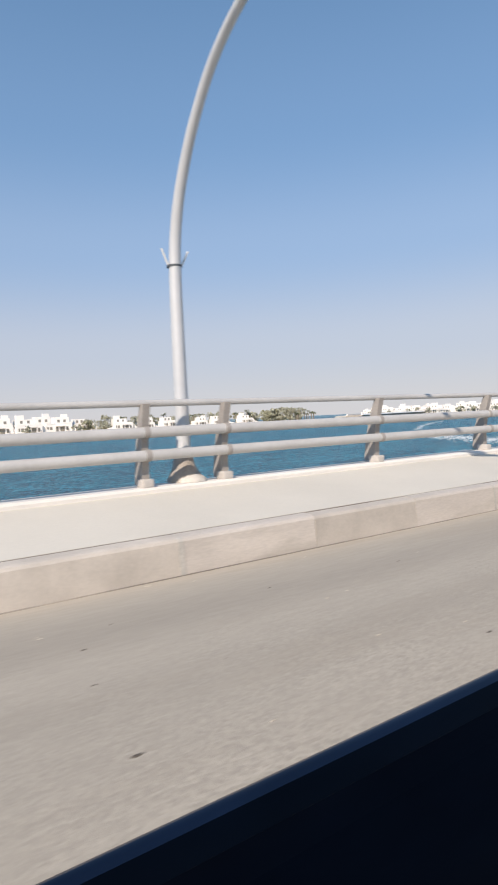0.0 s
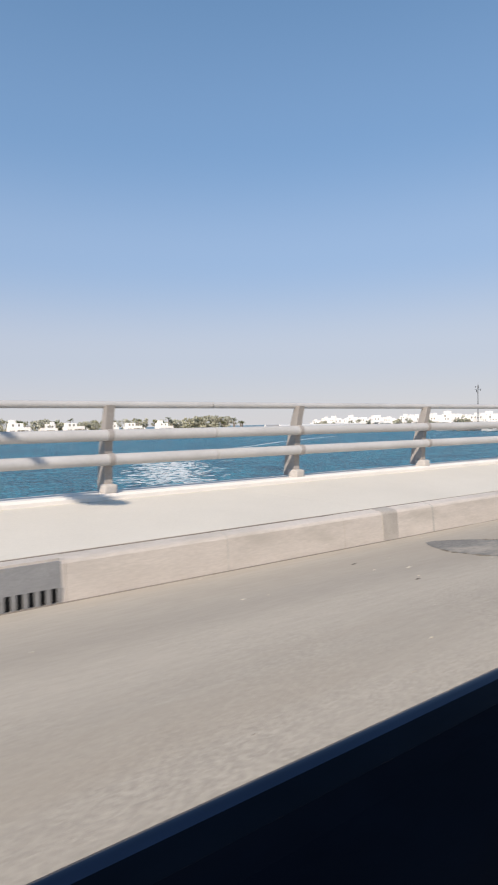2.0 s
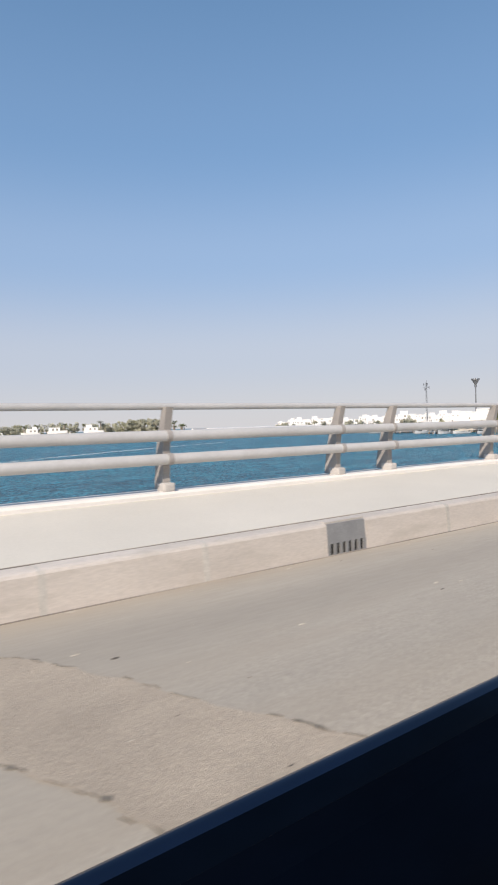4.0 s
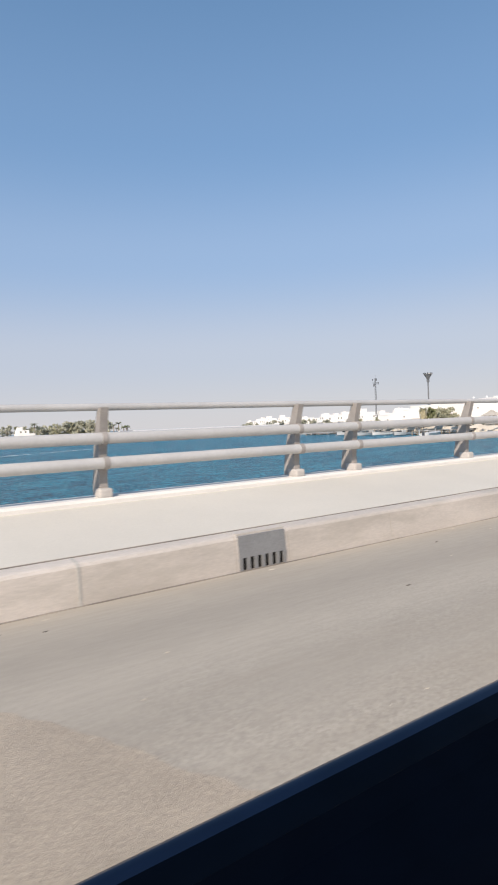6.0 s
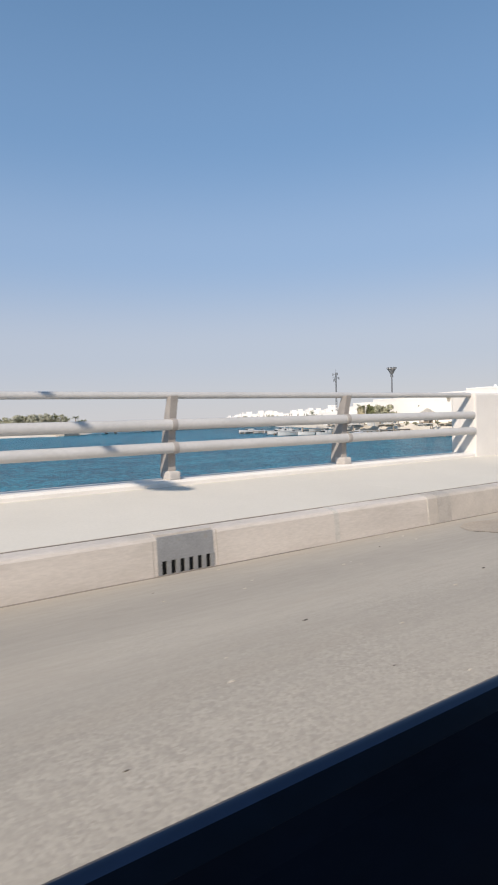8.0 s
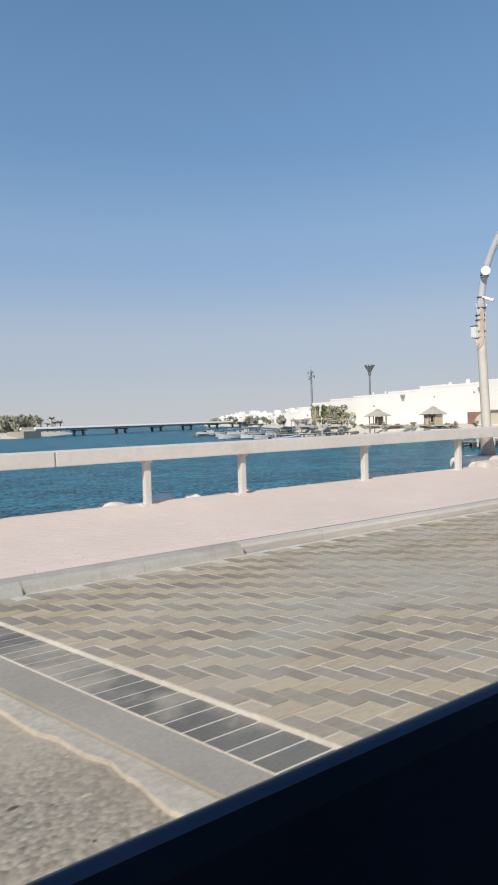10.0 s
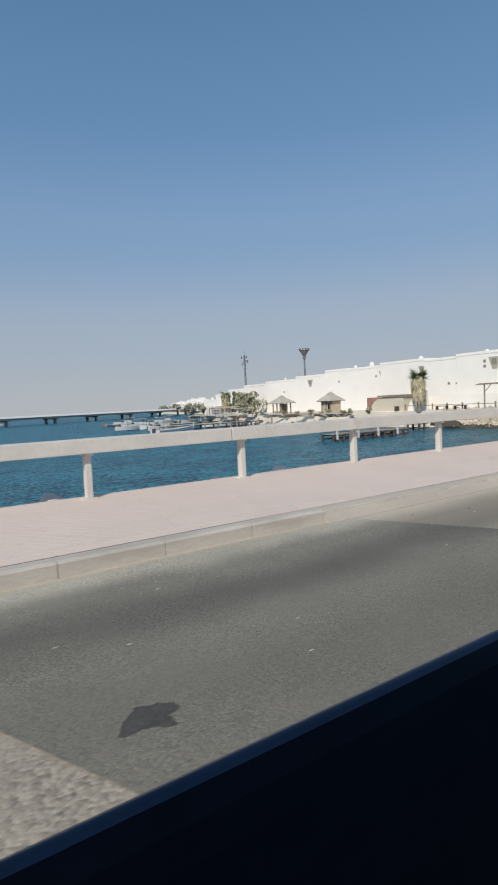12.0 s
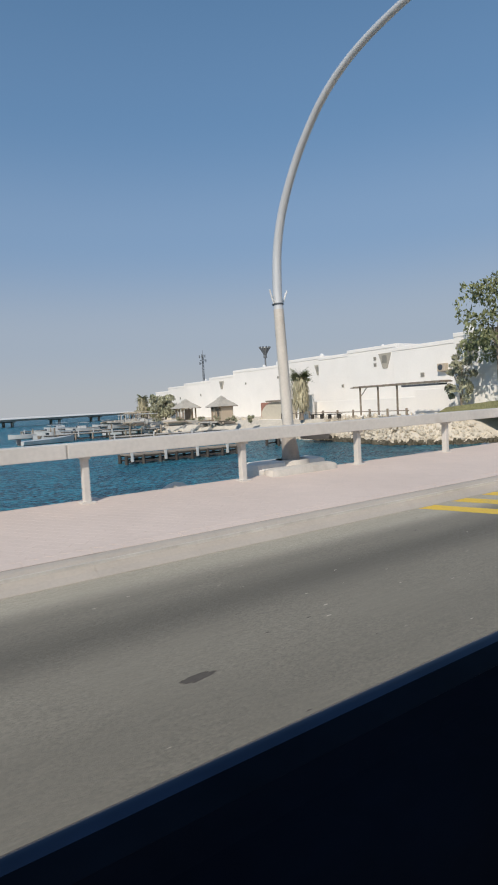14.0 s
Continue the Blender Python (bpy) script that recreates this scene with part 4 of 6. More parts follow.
def road_patch(x0, x1, skew, material, label, z=0.004, y1=4.68):
    bm = prism([(x0 + skew * (y1 + 6), -6), (x1 + skew * (y1 + 6), -6), (x1, y1), (x0, y1)], 0.0, z)
    tagged(part("asphalt_patch", bm, material), label, "road patch", "asphalt repairs on the causeway", "structure")


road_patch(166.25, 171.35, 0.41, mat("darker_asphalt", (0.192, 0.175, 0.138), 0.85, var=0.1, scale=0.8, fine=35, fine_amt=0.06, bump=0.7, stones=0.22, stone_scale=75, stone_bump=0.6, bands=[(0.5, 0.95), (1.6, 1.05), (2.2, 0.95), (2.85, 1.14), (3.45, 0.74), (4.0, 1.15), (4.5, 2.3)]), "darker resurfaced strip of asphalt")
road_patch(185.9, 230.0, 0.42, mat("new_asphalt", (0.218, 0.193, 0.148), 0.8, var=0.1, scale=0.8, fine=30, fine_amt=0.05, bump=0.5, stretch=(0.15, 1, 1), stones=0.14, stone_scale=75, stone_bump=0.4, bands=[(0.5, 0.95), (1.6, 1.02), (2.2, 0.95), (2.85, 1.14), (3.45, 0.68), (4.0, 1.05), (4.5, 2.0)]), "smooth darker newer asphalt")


def blot(x, y, sx, sy, seed, material, label):
    ring = []
    for i in range(36):
        a = 2 * math.pi * i / 36
        q = 1 + 0.45 * noise.noise((1.4 * math.cos(a) + 5.1 * seed, 1.4 * math.sin(a), 0.0)) + 0.25 * noise.noise((4 * math.cos(a), 4 * math.sin(a), 3.0 * seed))
        ring.append((x + sx * q * math.cos(a), y + sy * q * math.sin(a)))
    tagged(part("tar_spot", prism(ring, 0.0, 0.0046), material), label, "road stain", "tar spots on the road", "structure")


blot(149.55, 3.76, 0.36, 0.15, 1, mat("fresh_tar", (0.085, 0.08, 0.078), 0.7, var=0.2, scale=5, stones=0.2), "dark tar repair between the yellow stripes")
blot(167.67, 2.26, 0.13, 0.12, 2, mat("old_tar", (0.075, 0.068, 0.058), 0.8, var=0.25, scale=6, stones=0.2), "small dark tar spot on asphalt")
blot(182.29, 2.06, 0.07, 0.04, 4, bpy.data.materials["old_tar"], "small dark tar spot on asphalt")
blot(188.79, 2.51, 0.10, 0.035, 3, DIRT, "small dark tar spot on asphalt")

cover = thing("utility_cover", "square paved utility cover set in the pink pavement", "utility cover")
part("cover_frame", box(-0.36, 0.36, -0.36, 0.36, 0.0, 0.012), COVER, cover)
for i in range(4):
    for j in range(4):
        part("cover_tile", box(-0.33 + 0.165 * i, -0.18 + 0.165 * i, -0.33 + 0.165 * j, -0.18 + 0.165 * j, 0.011, 0.018), COVER, cover)
cover.matrix_world = Matrix.Translation((176.3, 5.25, 0.178)) @ Matrix.Rotation(math.atan(0.085), 4, "X") @ Matrix.Rotation(0.5, 4, "Z")


# ---- pale boulders lying along the water's edge of the causeway ----
def boulder(seed, flat=0.65, sub=2):
    bm = bmesh.new()
    bmesh.ops.create_icosphere(bm, subdivisions=sub, radius=1)
    off = Vector((seed * 3.7, seed * 1.3, seed * 2.1))
    for v in bm.verts:
        n1 = noise.noise(v.co * 1.1 + off)
        n2 = noise.noise(v.co * 2.7 + off)
        v.co *= 1 + 0.28 * n1 + 0.12 * n2
        v.co.z *= flat
    return bm


shapes = [mesh_of("boulder", boulder(i), mat("white_boulder", (0.72, 0.67, 0.59), 0.9, var=0.1, scale=3, bump=0.6, bump_scale=15, obj_random=0.1) if i == 0 else bpy.data.materials["white_boulder"]) for i in range(5)]
r = random.Random(8)
spots = sorted(list(np.arange(147, 226, 1.7)) + list(np.arange(153, 163, 0.55)))
for i, x in enumerate(spots):
    ob = new("boulder", shapes[i % 5])
    big = r.uniform(0.08, 0.19)
    ob.matrix_world = Matrix.Translation((x + r.uniform(-0.5, 0.5), 7.10 + r.uniform(0.0, 0.18), 0.235 + r.uniform(-0.05, 0.05))) @ Euler((r.uniform(-0.3, 0.3), r.uniform(-0.3, 0.3), r.uniform(0, 6))).to_matrix().to_4x4() @ Matrix.Diagonal((big * 1.3, big, big, 1))
    tagged(ob, "pale limestone boulder at the causeway edge", "boulder", "boulders along the causeway")
tagged(part("embankment", extrude_profile([(6.95, -3.2), (6.95, 0.26), (7.35, 0.19), (8.2, -0.35), (10.8, -3.2)], XAB + 1, XB1), ROCK_PALE), "rubble slope under the causeway edge", "embankment", kind="structure")
# ---- far shore with its rocks ----
SHORE = [(420, -160), (300, -60), (240, 17), (229, 23), (223.8, 25.8), (221, 30.6), (222.3, 36), (223, 42), (222.8, 52), (221.6, 61), (224, 78), (227, 94), (236, 114), (250, 130), (266, 152), (286, 195), (310, 245), (328, 300), (338, 352), (370, 420), (520, 520)]
INLAND = [(-1.0, -3.0), (0.0, -2.4), (1.2, -1.4), (2.2, -0.5), (9.0, -0.35), (40.0, -0.1), (400.0, 0.0)]


def land(name, line, steps, material, label, side=(1.0, 0.0)):
    bm = bmesh.new()
    rows = []
    for off, z in steps:
        rows.append([bm.verts.new((x + off * side[0], y + off * side[1], z)) for x, y in line])
    for a, b in zip(rows, rows[1:]):
        for i in range(len(a) - 1):
            bm.faces.new((a[i], a[i + 1], b[i + 1], b[i]))
    bmesh.ops.recalc_face_normals(bm, faces=bm.faces[:])
    for f in bm.faces:
        f.smooth = True
    return tagged(part(name, bm, material), label, "ground", kind="structure")


land("ground", SHORE, INLAND, SAND, "sandy built-up shore across the water")
land("ground", [(-420, 150), (-200, 205), (-60, 232), (60, 252), (130, 248), (160, 205), (186, 198), (200, 214), (221, 262), (228, 292), (208, 340)], [(-2, -2.8), (0, -2.4), (3, -1.9), (8, -1.2), (40, -1.0), (250, -0.6)], SAND, "low sandy island with a beach", (-0.2, 1.0))


def rock_field(name, line, inland, count, size, seed, material, label, z0=-1.9, z1=-0.2, depth=5.0):
    r = random.Random(seed)
    seg = [(Vector(a), Vector(b)) for a, b in zip(line, line[1:])]
    lens = [(b - a).length for a, b in seg]
    bm = bmesh.new()
    for k in range(count):
        u = r.uniform(0, sum(lens))
        for (a, b), ln in zip(seg, lens):
            if u <= ln:
                break
            u -= ln
        p = a + (b - a) * (u / ln)
        d = r.random()
        s = size * r.uniform(0.5, 1.2)
        got = bmesh.ops.create_icosphere(bm, subdivisions=1, radius=1)["verts"]
        rot = Euler((r.uniform(0, 6), r.uniform(0, 6), r.uniform(0, 6))).to_matrix()
        sc = Vector((r.uniform(0.8, 1.4), r.uniform(0.7, 1.1), r.uniform(0.55, 0.9))) * s
        c = Vector((p.x + inland[0] * d * depth, p.y + inland[1] * d * depth, z0 + (z1 - z0) * d + 0.1 * r.uniform(-1, 1)))
        for v in got:
            q = v.co * (1 + r.uniform(-0.18, 0.18))
            v.co = c + rot @ Vector((q.x * sc.x, q.y * sc.y, q.z * sc.z))
    return tagged(part(name, bm, material), label, "rocks", kind="stuff")


NEAR_SHORE = [(246, 12.5), (239, 17.2), (232, 21), (229, 23), (223.8, 25.8), (221, 30.6), (222.3, 36), (223, 42)]
rock_field("revetment_rocks", NEAR_SHORE, (0.96, 0.3), 2900, 0.16, 1, ROCK_PALE, "pale limestone rock revetment sloping into the water", -2.25, -0.15, 2.4)
rock_field("wet_rocks", [(x - 0.4, y - 0.12) for x, y in NEAR_SHORE], (0.96, 0.3), 900, 0.2, 2, ROCK_WET, "dark weedy wet rocks at the waterline", -2.42, -2.12, 0.5)
rock_field("shore_rubble", [(223, 42), (222.8, 52), (221.6, 61), (224, 78), (227, 94), (236, 114), (250, 130)], (1, 0), 1500, 0.34, 3, ROCK_PALE, "pale rubble along the marina shore", -2.3, -0.45, 4.2)


# ---- plants ----
def leaf_cloud(bm, centre, rad, count, size, r, squash=0.75):
    for _ in range(count):
        d = Vector((r.gauss(0, 1), r.gauss(0, 1), r.gauss(0, 1))).normalized() * rad * r.uniform(0.35, 1.0) ** 0.5
        d.z *= squash
        c = Vector(centre) + d
        q = Euler((r.uniform(0, 6), r.uniform(0, 6), r.uniform(0, 6))).to_matrix()
        s = size * r.uniform(0.6, 1.3)
        vs = [bm.verts.new(c + q @ Vector(v) * s) for v in ((-1, 0, 0), (0, -0.45, 0.1), (1, 0, 0), (0, 0.45, 0.1))]
        bm.faces.new(vs)


def tree(x, y, z, h, spread, seed, leaf, label, count=42, leaf_size=0.22, per=60, trunk=0.16, name="tree", low=0.35):
    r = random.Random(seed)
    ob = thing(name, label, "bush" if name == "bush" else "tree", at=pose(x, y, z))
    wood, crown = bmesh.new(), bmesh.new()
    stems = 1 if name == "tree" else 3
    for s in range(stems):
        lean = Vector((r.uniform(-0.2, 0.2), r.uniform(-0.2, 0.2), 1)) * h
        add_tube(wood, [(0, 0, -0.2), lean * 0.3, lean * 0.6], [trunk, trunk * 0.7, trunk * 0.4], 8)
        for k in range(7):
            a = r.uniform(0, 6.28)
            base = lean * r.uniform(0.25, 0.55)
            tip = base + Vector((math.cos(a) * spread * 0.75, math.sin(a) * spread * 0.75, h * r.uniform(0.15, 0.4)))
            add_tube(wood, [base, (base + tip) / 2 + Vector((0, 0, 0.1 * h)), tip], [trunk * 0.4, trunk * 0.25, trunk * 0.1], 6)
    for k in range(count):
        a, u = r.uniform(0, 6.28), r.uniform(0, 1) ** 0.5
        hh = r.uniform(low, 0.95)
        wide = spread * (1 - abs(hh - 0.6) * 0.9)
        leaf_cloud(crown, (math.cos(a) * u * wide, math.sin(a) * u * wide, hh * h), spread * r.uniform(0.16, 0.34), per, leaf_size, r)
    part("trunk", wood, BARK, ob)
    part("crown", crown, leaf, ob)
    return ob


def palm(x, y, z, h, seed, label, fronds=26, reach=1.7, skirt=True, name="palm_tree", thick=1.0, lift=(-0.1, 1.25), sag=(0.35, 0.8)):
    r = random.Random(seed)
    ob = thing(name, label, "palm tree", at=pose(x, y, z))
    part("trunk", tube([(0, 0, -0.2), (0.05, 0.02, h * 0.5), (0.0, 0.0, h * 0.86)], [0.26 * thick, 0.2 * thick, 0.17 * thick], 10), BARK, ob)

    def frond(bm, a, lift, length, droop):
        d = Vector((math.cos(a), math.sin(a), 0))
        side = Vector((-math.sin(a), math.cos(a), 0))
        prev = None
        for i in range(8):
            s = i / 7
            p = Vector((0, 0, h * 0.86)) + d * length * s * math.cos(lift * (1 - 0.5 * s)) + Vector((0, 0, length * (math.sin(lift) * s - droop * s * s)))
            if prev is not None:
                for k in (-1, 1):
                    for j in range(3):
                        c = prev.lerp(p, j / 3)
                        wlen = length * 0.30 * (math.sin(math.pi * (0.12 + 0.85 * s)))
                        tip = c + side * k * wlen + d * wlen * 0.5 - Vector((0, 0, wlen * 0.35))
                        v = [bm.verts.new(c), bm.verts.new(c + d * length * 0.04), bm.verts.new(tip)]
                        bm.faces.new(v)
            prev = p

    bm = bmesh.new()
    for k in range(fronds):
        frond(bm, r.uniform(0, 6.28), r.uniform(*lift), reach * r.uniform(0.75, 1.1), r.uniform(*sag))
    part("crown", bm, PALM_GREEN, ob)
    if skirt:
        bm = bmesh.new()
        # long dead fronds folded down over one another
        for k in range(520):
            a, top = r.uniform(0, 6.28), r.uniform(0.32, 0.9) * h
            d, side = Vector((math.cos(a), math.sin(a), 0)), Vector((-math.sin(a), math.cos(a), 0))
            out, drop, w = reach * r.uniform(0.4, 0.72) * (0.75 + 0.25 * top / h), r.uniform(0.5, 1.3), r.uniform(0.03, 0.09)
            pts = [Vector((0, 0, top)) + d * 0.15, Vector((0, 0, top + 0.12)) + d * out * 0.7, Vector((0, 0, top - drop * 0.5)) + d * out, Vector((0, 0, top - drop)) + d * out * r.uniform(0.75, 1.05) + side * r.uniform(-0.15, 0.15)]
            for p0, p1, w0, w1 in zip(pts, pts[1:], (w * 0.4, w, w), (w, w, w * 0.3)):
                bm.faces.new([bm.verts.new(q) for q in (p0 - side * w0, p0 + side * w0, p1 + side * w1, p1 - side * w1)])
        part("dry_skirt", bm, PALM_DRY, ob, "hanging dry straw-coloured fronds")
    return ob


palm(224.6, 45.8, -0.3, 4.6, 1, "shaggy fan palm with a dry skirt beside the white wall", reach=1.5, fronds=120, lift=(0.1, 1.52), sag=(0.0, 0.45))
tree(225.0, 23.6, 0.3, 9.6, 2.9, 2, GREEN_A, "tall olive-green tree on the grassy bank", count=64, leaf_size=0.17, per=56, trunk=0.22)
tree(225.6, 27.4, 0.2, 4.2, 1.3, 3, GREEN_B, "thin grey-green shrub in front of the wall", count=26, leaf_size=0.16, per=50, name="bush", trunk=0.06, low=0.2)
tree(231.0, 91.5, -0.3, 3.9, 3.2, 4, GREEN_B, "dense green bush beside the gazebo", count=40, leaf_size=0.28, name="bush", trunk=0.1, low=0.15)
tree(231.5, 96.0, -0.3, 4.4, 2.2, 5, GREEN_A, "dense green bush near the white wall", count=34, leaf_size=0.28, name="bush", trunk=0.1, low=0.15)
palm(229.5, 97.6, -0.4, 4.6, 6, "small palm on the marina shore", reach=1.6, fronds=40)
tree(240.0, 122.0, -0.4, 2.6, 2.0, 8, GREEN_B, "low shrub on the marina bank", count=20, leaf_size=0.28, name="bush", trunk=0.08, low=0.1)
r = random.Random(21)
for k in range(9):
    tree(222.8 + r.uniform(-0.4, 1.5), 52 + k * 3.3 + r.uniform(-1, 1), -0.6, r.uniform(0.5, 0.9), r.uniform(0.4, 0.7), 30 + k, GREEN_B, "small rounded garden shrub by the gazebos", count=9, leaf_size=0.14, per=36, name="bush", trunk=0.03, low=0.1)
tagged(part("grass_bank", extrude_profile([(12, -0.5), (12, 0.9), (24, 0.75), (28.5, 0.35), (30, -0.4)], 225.2, 228.4), GRASS), "dry green grass bank above the rocks", "grass", kind="stuff")

# ---- white waterfront houses ----
FX0, FY0, FS = 229.0, 38.0, 0.12


def front(y):
    return FX0 + (y - FY0) * FS


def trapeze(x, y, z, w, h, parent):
    """A tapering window panel, its grey standing in for recess shade."""
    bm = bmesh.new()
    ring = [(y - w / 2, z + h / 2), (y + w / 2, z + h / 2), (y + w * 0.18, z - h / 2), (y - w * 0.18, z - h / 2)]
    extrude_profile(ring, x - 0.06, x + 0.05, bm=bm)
    ob = part("window", bm, SHADE_GREY, parent, "tapering window panel with recess shade in its grey")
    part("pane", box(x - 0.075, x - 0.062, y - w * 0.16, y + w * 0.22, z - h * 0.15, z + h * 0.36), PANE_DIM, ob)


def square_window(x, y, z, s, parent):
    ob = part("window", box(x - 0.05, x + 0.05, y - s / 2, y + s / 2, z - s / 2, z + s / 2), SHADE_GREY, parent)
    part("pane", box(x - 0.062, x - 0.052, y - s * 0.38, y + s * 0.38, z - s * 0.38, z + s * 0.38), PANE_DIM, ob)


def row_house(y0, y1, h, set_back, windows, seed):
    r = random.Random(seed)
    ob = thing("row_house", "white rendered two-storey waterfront house with a flat roof", "house", "white waterfront houses")
    xf = front((y0 + y1) / 2) + set_back
    bm = box(xf, xf + 12, y0, y1 - 0.02, -0.8, h - 0.3, bevel=0.05)
    part("wall", bm, WALL_WHITE, ob)
    bm = bmesh.new()
    for a, b, c, d in ((xf - 0.05, xf + 0.25, y0, y1 - 0.02), (xf + 0.25, xf + 12, y0, y0 + 0.25), (xf + 0.25, xf + 12, y1 - 0.27, y1 - 0.02)):
        add_box(bm, a, b, c, d, h - 0.34, h, bevel=0.04)
    part("parapet", bm, WALL_WHITE, ob)
    for kind, wy, wz, s in windows:
        if kind == "t":
            trapeze(xf, wy, wz, s, s * 0.9, ob)
        else:
            square_window(xf, wy, wz, s, ob)
    return ob


HOUSES = [
    (6.0, 17.5, 6.6, 0.0, []), (17.5, 29.2, 6.25, 0.0, [("t", 27.5, 4.9, 1.7), ("s", 28.7, 4.6, 0.35), ("s", 28.7, 5.2, 0.35)]),
    (29.2, 36.9, 5.95, 0.25, [("s", 33.5, 3.2, 0.4)]), (36.9, 43.6, 6.4, 0.0, [("t", 38.4, 4.9, 1.6), ("s", 39.7, 5.2, 0.35), ("s", 39.7, 4.6, 0.35)]),
    (43.6, 49.3, 6.25, 0.2, [("s", 45.4, 2.85, 0.32), ("s", 44.3, 2.8, 0.22)]), (49.3, 57.5, 6.5, 0.0, [("t", 50.0, 4.9, 1.3)]),
    (57.5, 66.0, 6.3, 0.2, [("t", 58.3, 5.0, 1.0), ("s", 59.4, 4.7, 0.3)]), (66.0, 71.3, 6.45, 0.0, [("s", 68.0, 4.4, 0.3)]),
    (71.3, 80.0, 6.0, 0.1, [("t", 76.2, 4.6, 1.4)]), (80.0, 91.0, 5.7, 0.0, [("s", 85.0, 3.4, 0.35)]),
    (91.0, 100.0, 5.45, 0.0, [("s", 95.0, 3.2, 0.4)]), (100.0, 108.0, 4.9, 0.0, [("s", 104.0, 2.6, 0.4)]),
    (108.0, 115.0, 4.1, 0.0, [("s", 111.0, 2.0, 0.5)]), (115.0, 122.0, 3.0, 0.0, [("s", 118.0, 1.2, 0.5)]),
]
for k, hdef in enumerate(HOUSES):
    row_house(*hdef, k)


def roof_dish(x, y, z, rad):
    ob = thing("roof_dish", "white satellite dish on a flat roof", "satellite dish", "satellite dishes on the roofs", at=pose(x, y, z))
    bm = bmesh.new()
    bmesh.ops.create_uvsphere(bm, u_segments=14, v_segments=8, radius=rad)
    bmesh.ops.scale(bm, vec=(0.45, 1, 1), verts=bm.verts)
    bmesh.ops.translate(bm, vec=(0, 0, rad * 1.05), verts=bm.verts)
    part("bowl", bm, WHITE_PLASTIC, ob)
    part("mast", tube([(0.1, 0, -0.4), (0.1, 0, rad)], 0.04, 6), STEEL_DARK, ob)


for y, s in ((29.9, 0.5), (52.0, 0.4), (62.4, 0.46), (66.4, 0.36), (84.0, 0.26), (88.0, 0.26), (92.5, 0.22), (41.0, 0.3), (98.0, 0.3)):
    roof_dish(front(y) + 2.5, y, 6.2 if y < 71 else (5.8 if y < 91 else 5.0), s)

ac = thing("air_conditioner", "boxy outdoor air conditioner on a wall bracket", "air conditioner")
part("case", box(-0.45, 0, -0.4, 0.4, 0, 0.65, bevel=0.03), BEIGE, ac)
part("fan_grille", tube([(-0.465, 0.08, 0.33), (-0.452, 0.08, 0.33)], 0.25, 14), STEEL_DARK, ac)
ac.matrix_world = pose(front(33.05) + 0.25, 31.2, 3.35)
garden = tagged(part("garden_wall", box(226.9, 227.3, 17.5, 33.0, -0.4, 1.9, bevel=0.04), WALL_WHITE), "low white rendered garden wall", "wall")
garden = tagged(part("garden_wall", box(227.3, 227.7, 33.1, 47.0, -0.4, 1.3, bevel=0.04), WALL_WHITE), "low white rendered garden wall", "wall")


# quarter-round white wall and boathouse by the palm
def arch_profile(y0, y1, z0, h, n=10):
    w = y1 - y0
    return [(y0, z0), (y1, z0)] + [(y0 + w / 2 + w / 2 * math.cos(math.pi * i / n), z0 + h * math.sin(math.pi * i / n)) for i in range(1, n)]


boathouse = thing("boathouse", "small beige arched boathouse with a terracotta side", "boathouse")
part("side_block", prism([(225.95, 54.9), (228.6, 58.2), (229.2, 58.2), (229.2, 54.9)], -0.8, 1.5), TERRACOTTA, boathouse, "terracotta render")
part("roof_slab", box(225.7, 229.0, 49.0, 53.6, 1.52, 1.72, bevel=0.03), WOOD, boathouse, "brown timber lintel")
quarter = [(49.3, -0.8), (55.2, -0.8)] + [(52.6 + 2.6 * math.cos(a), -0.6 + 2.1 * math.sin(a)) for a in np.linspace(0.05, 1.57, 9)] + [(49.3, 1.5)]
part("arched_front", extrude_profile(quarter, 226.0, 229.0), mat("pale_shade_cloth", (0.60, 0.54, 0.43), 0.85, var=0.06), boathouse, "pale beige rounded front")
part("threshold", box(225.6, 225.98, 49.3, 55.0, -0.8, -0.45, bevel=0.03), WALL_WHITE, boathouse)
part("planter", box(225.5, 225.9, 50.0, 50.5, -0.45, 0.2, bevel=0.03), WOOD_DARK, boathouse)
tagged(part("curved_wall", extrude_profile([(45.9, -0.8), (48.9, -0.8)] + [(45.9 + 3.0 * math.cos(a), -0.8 + 2.9 * math.sin(a)) for a in np.linspace(0.15, 1.57, 9)], 226.2, 226.5), WALL_WHITE), "white quarter-round garden wall", "wall")


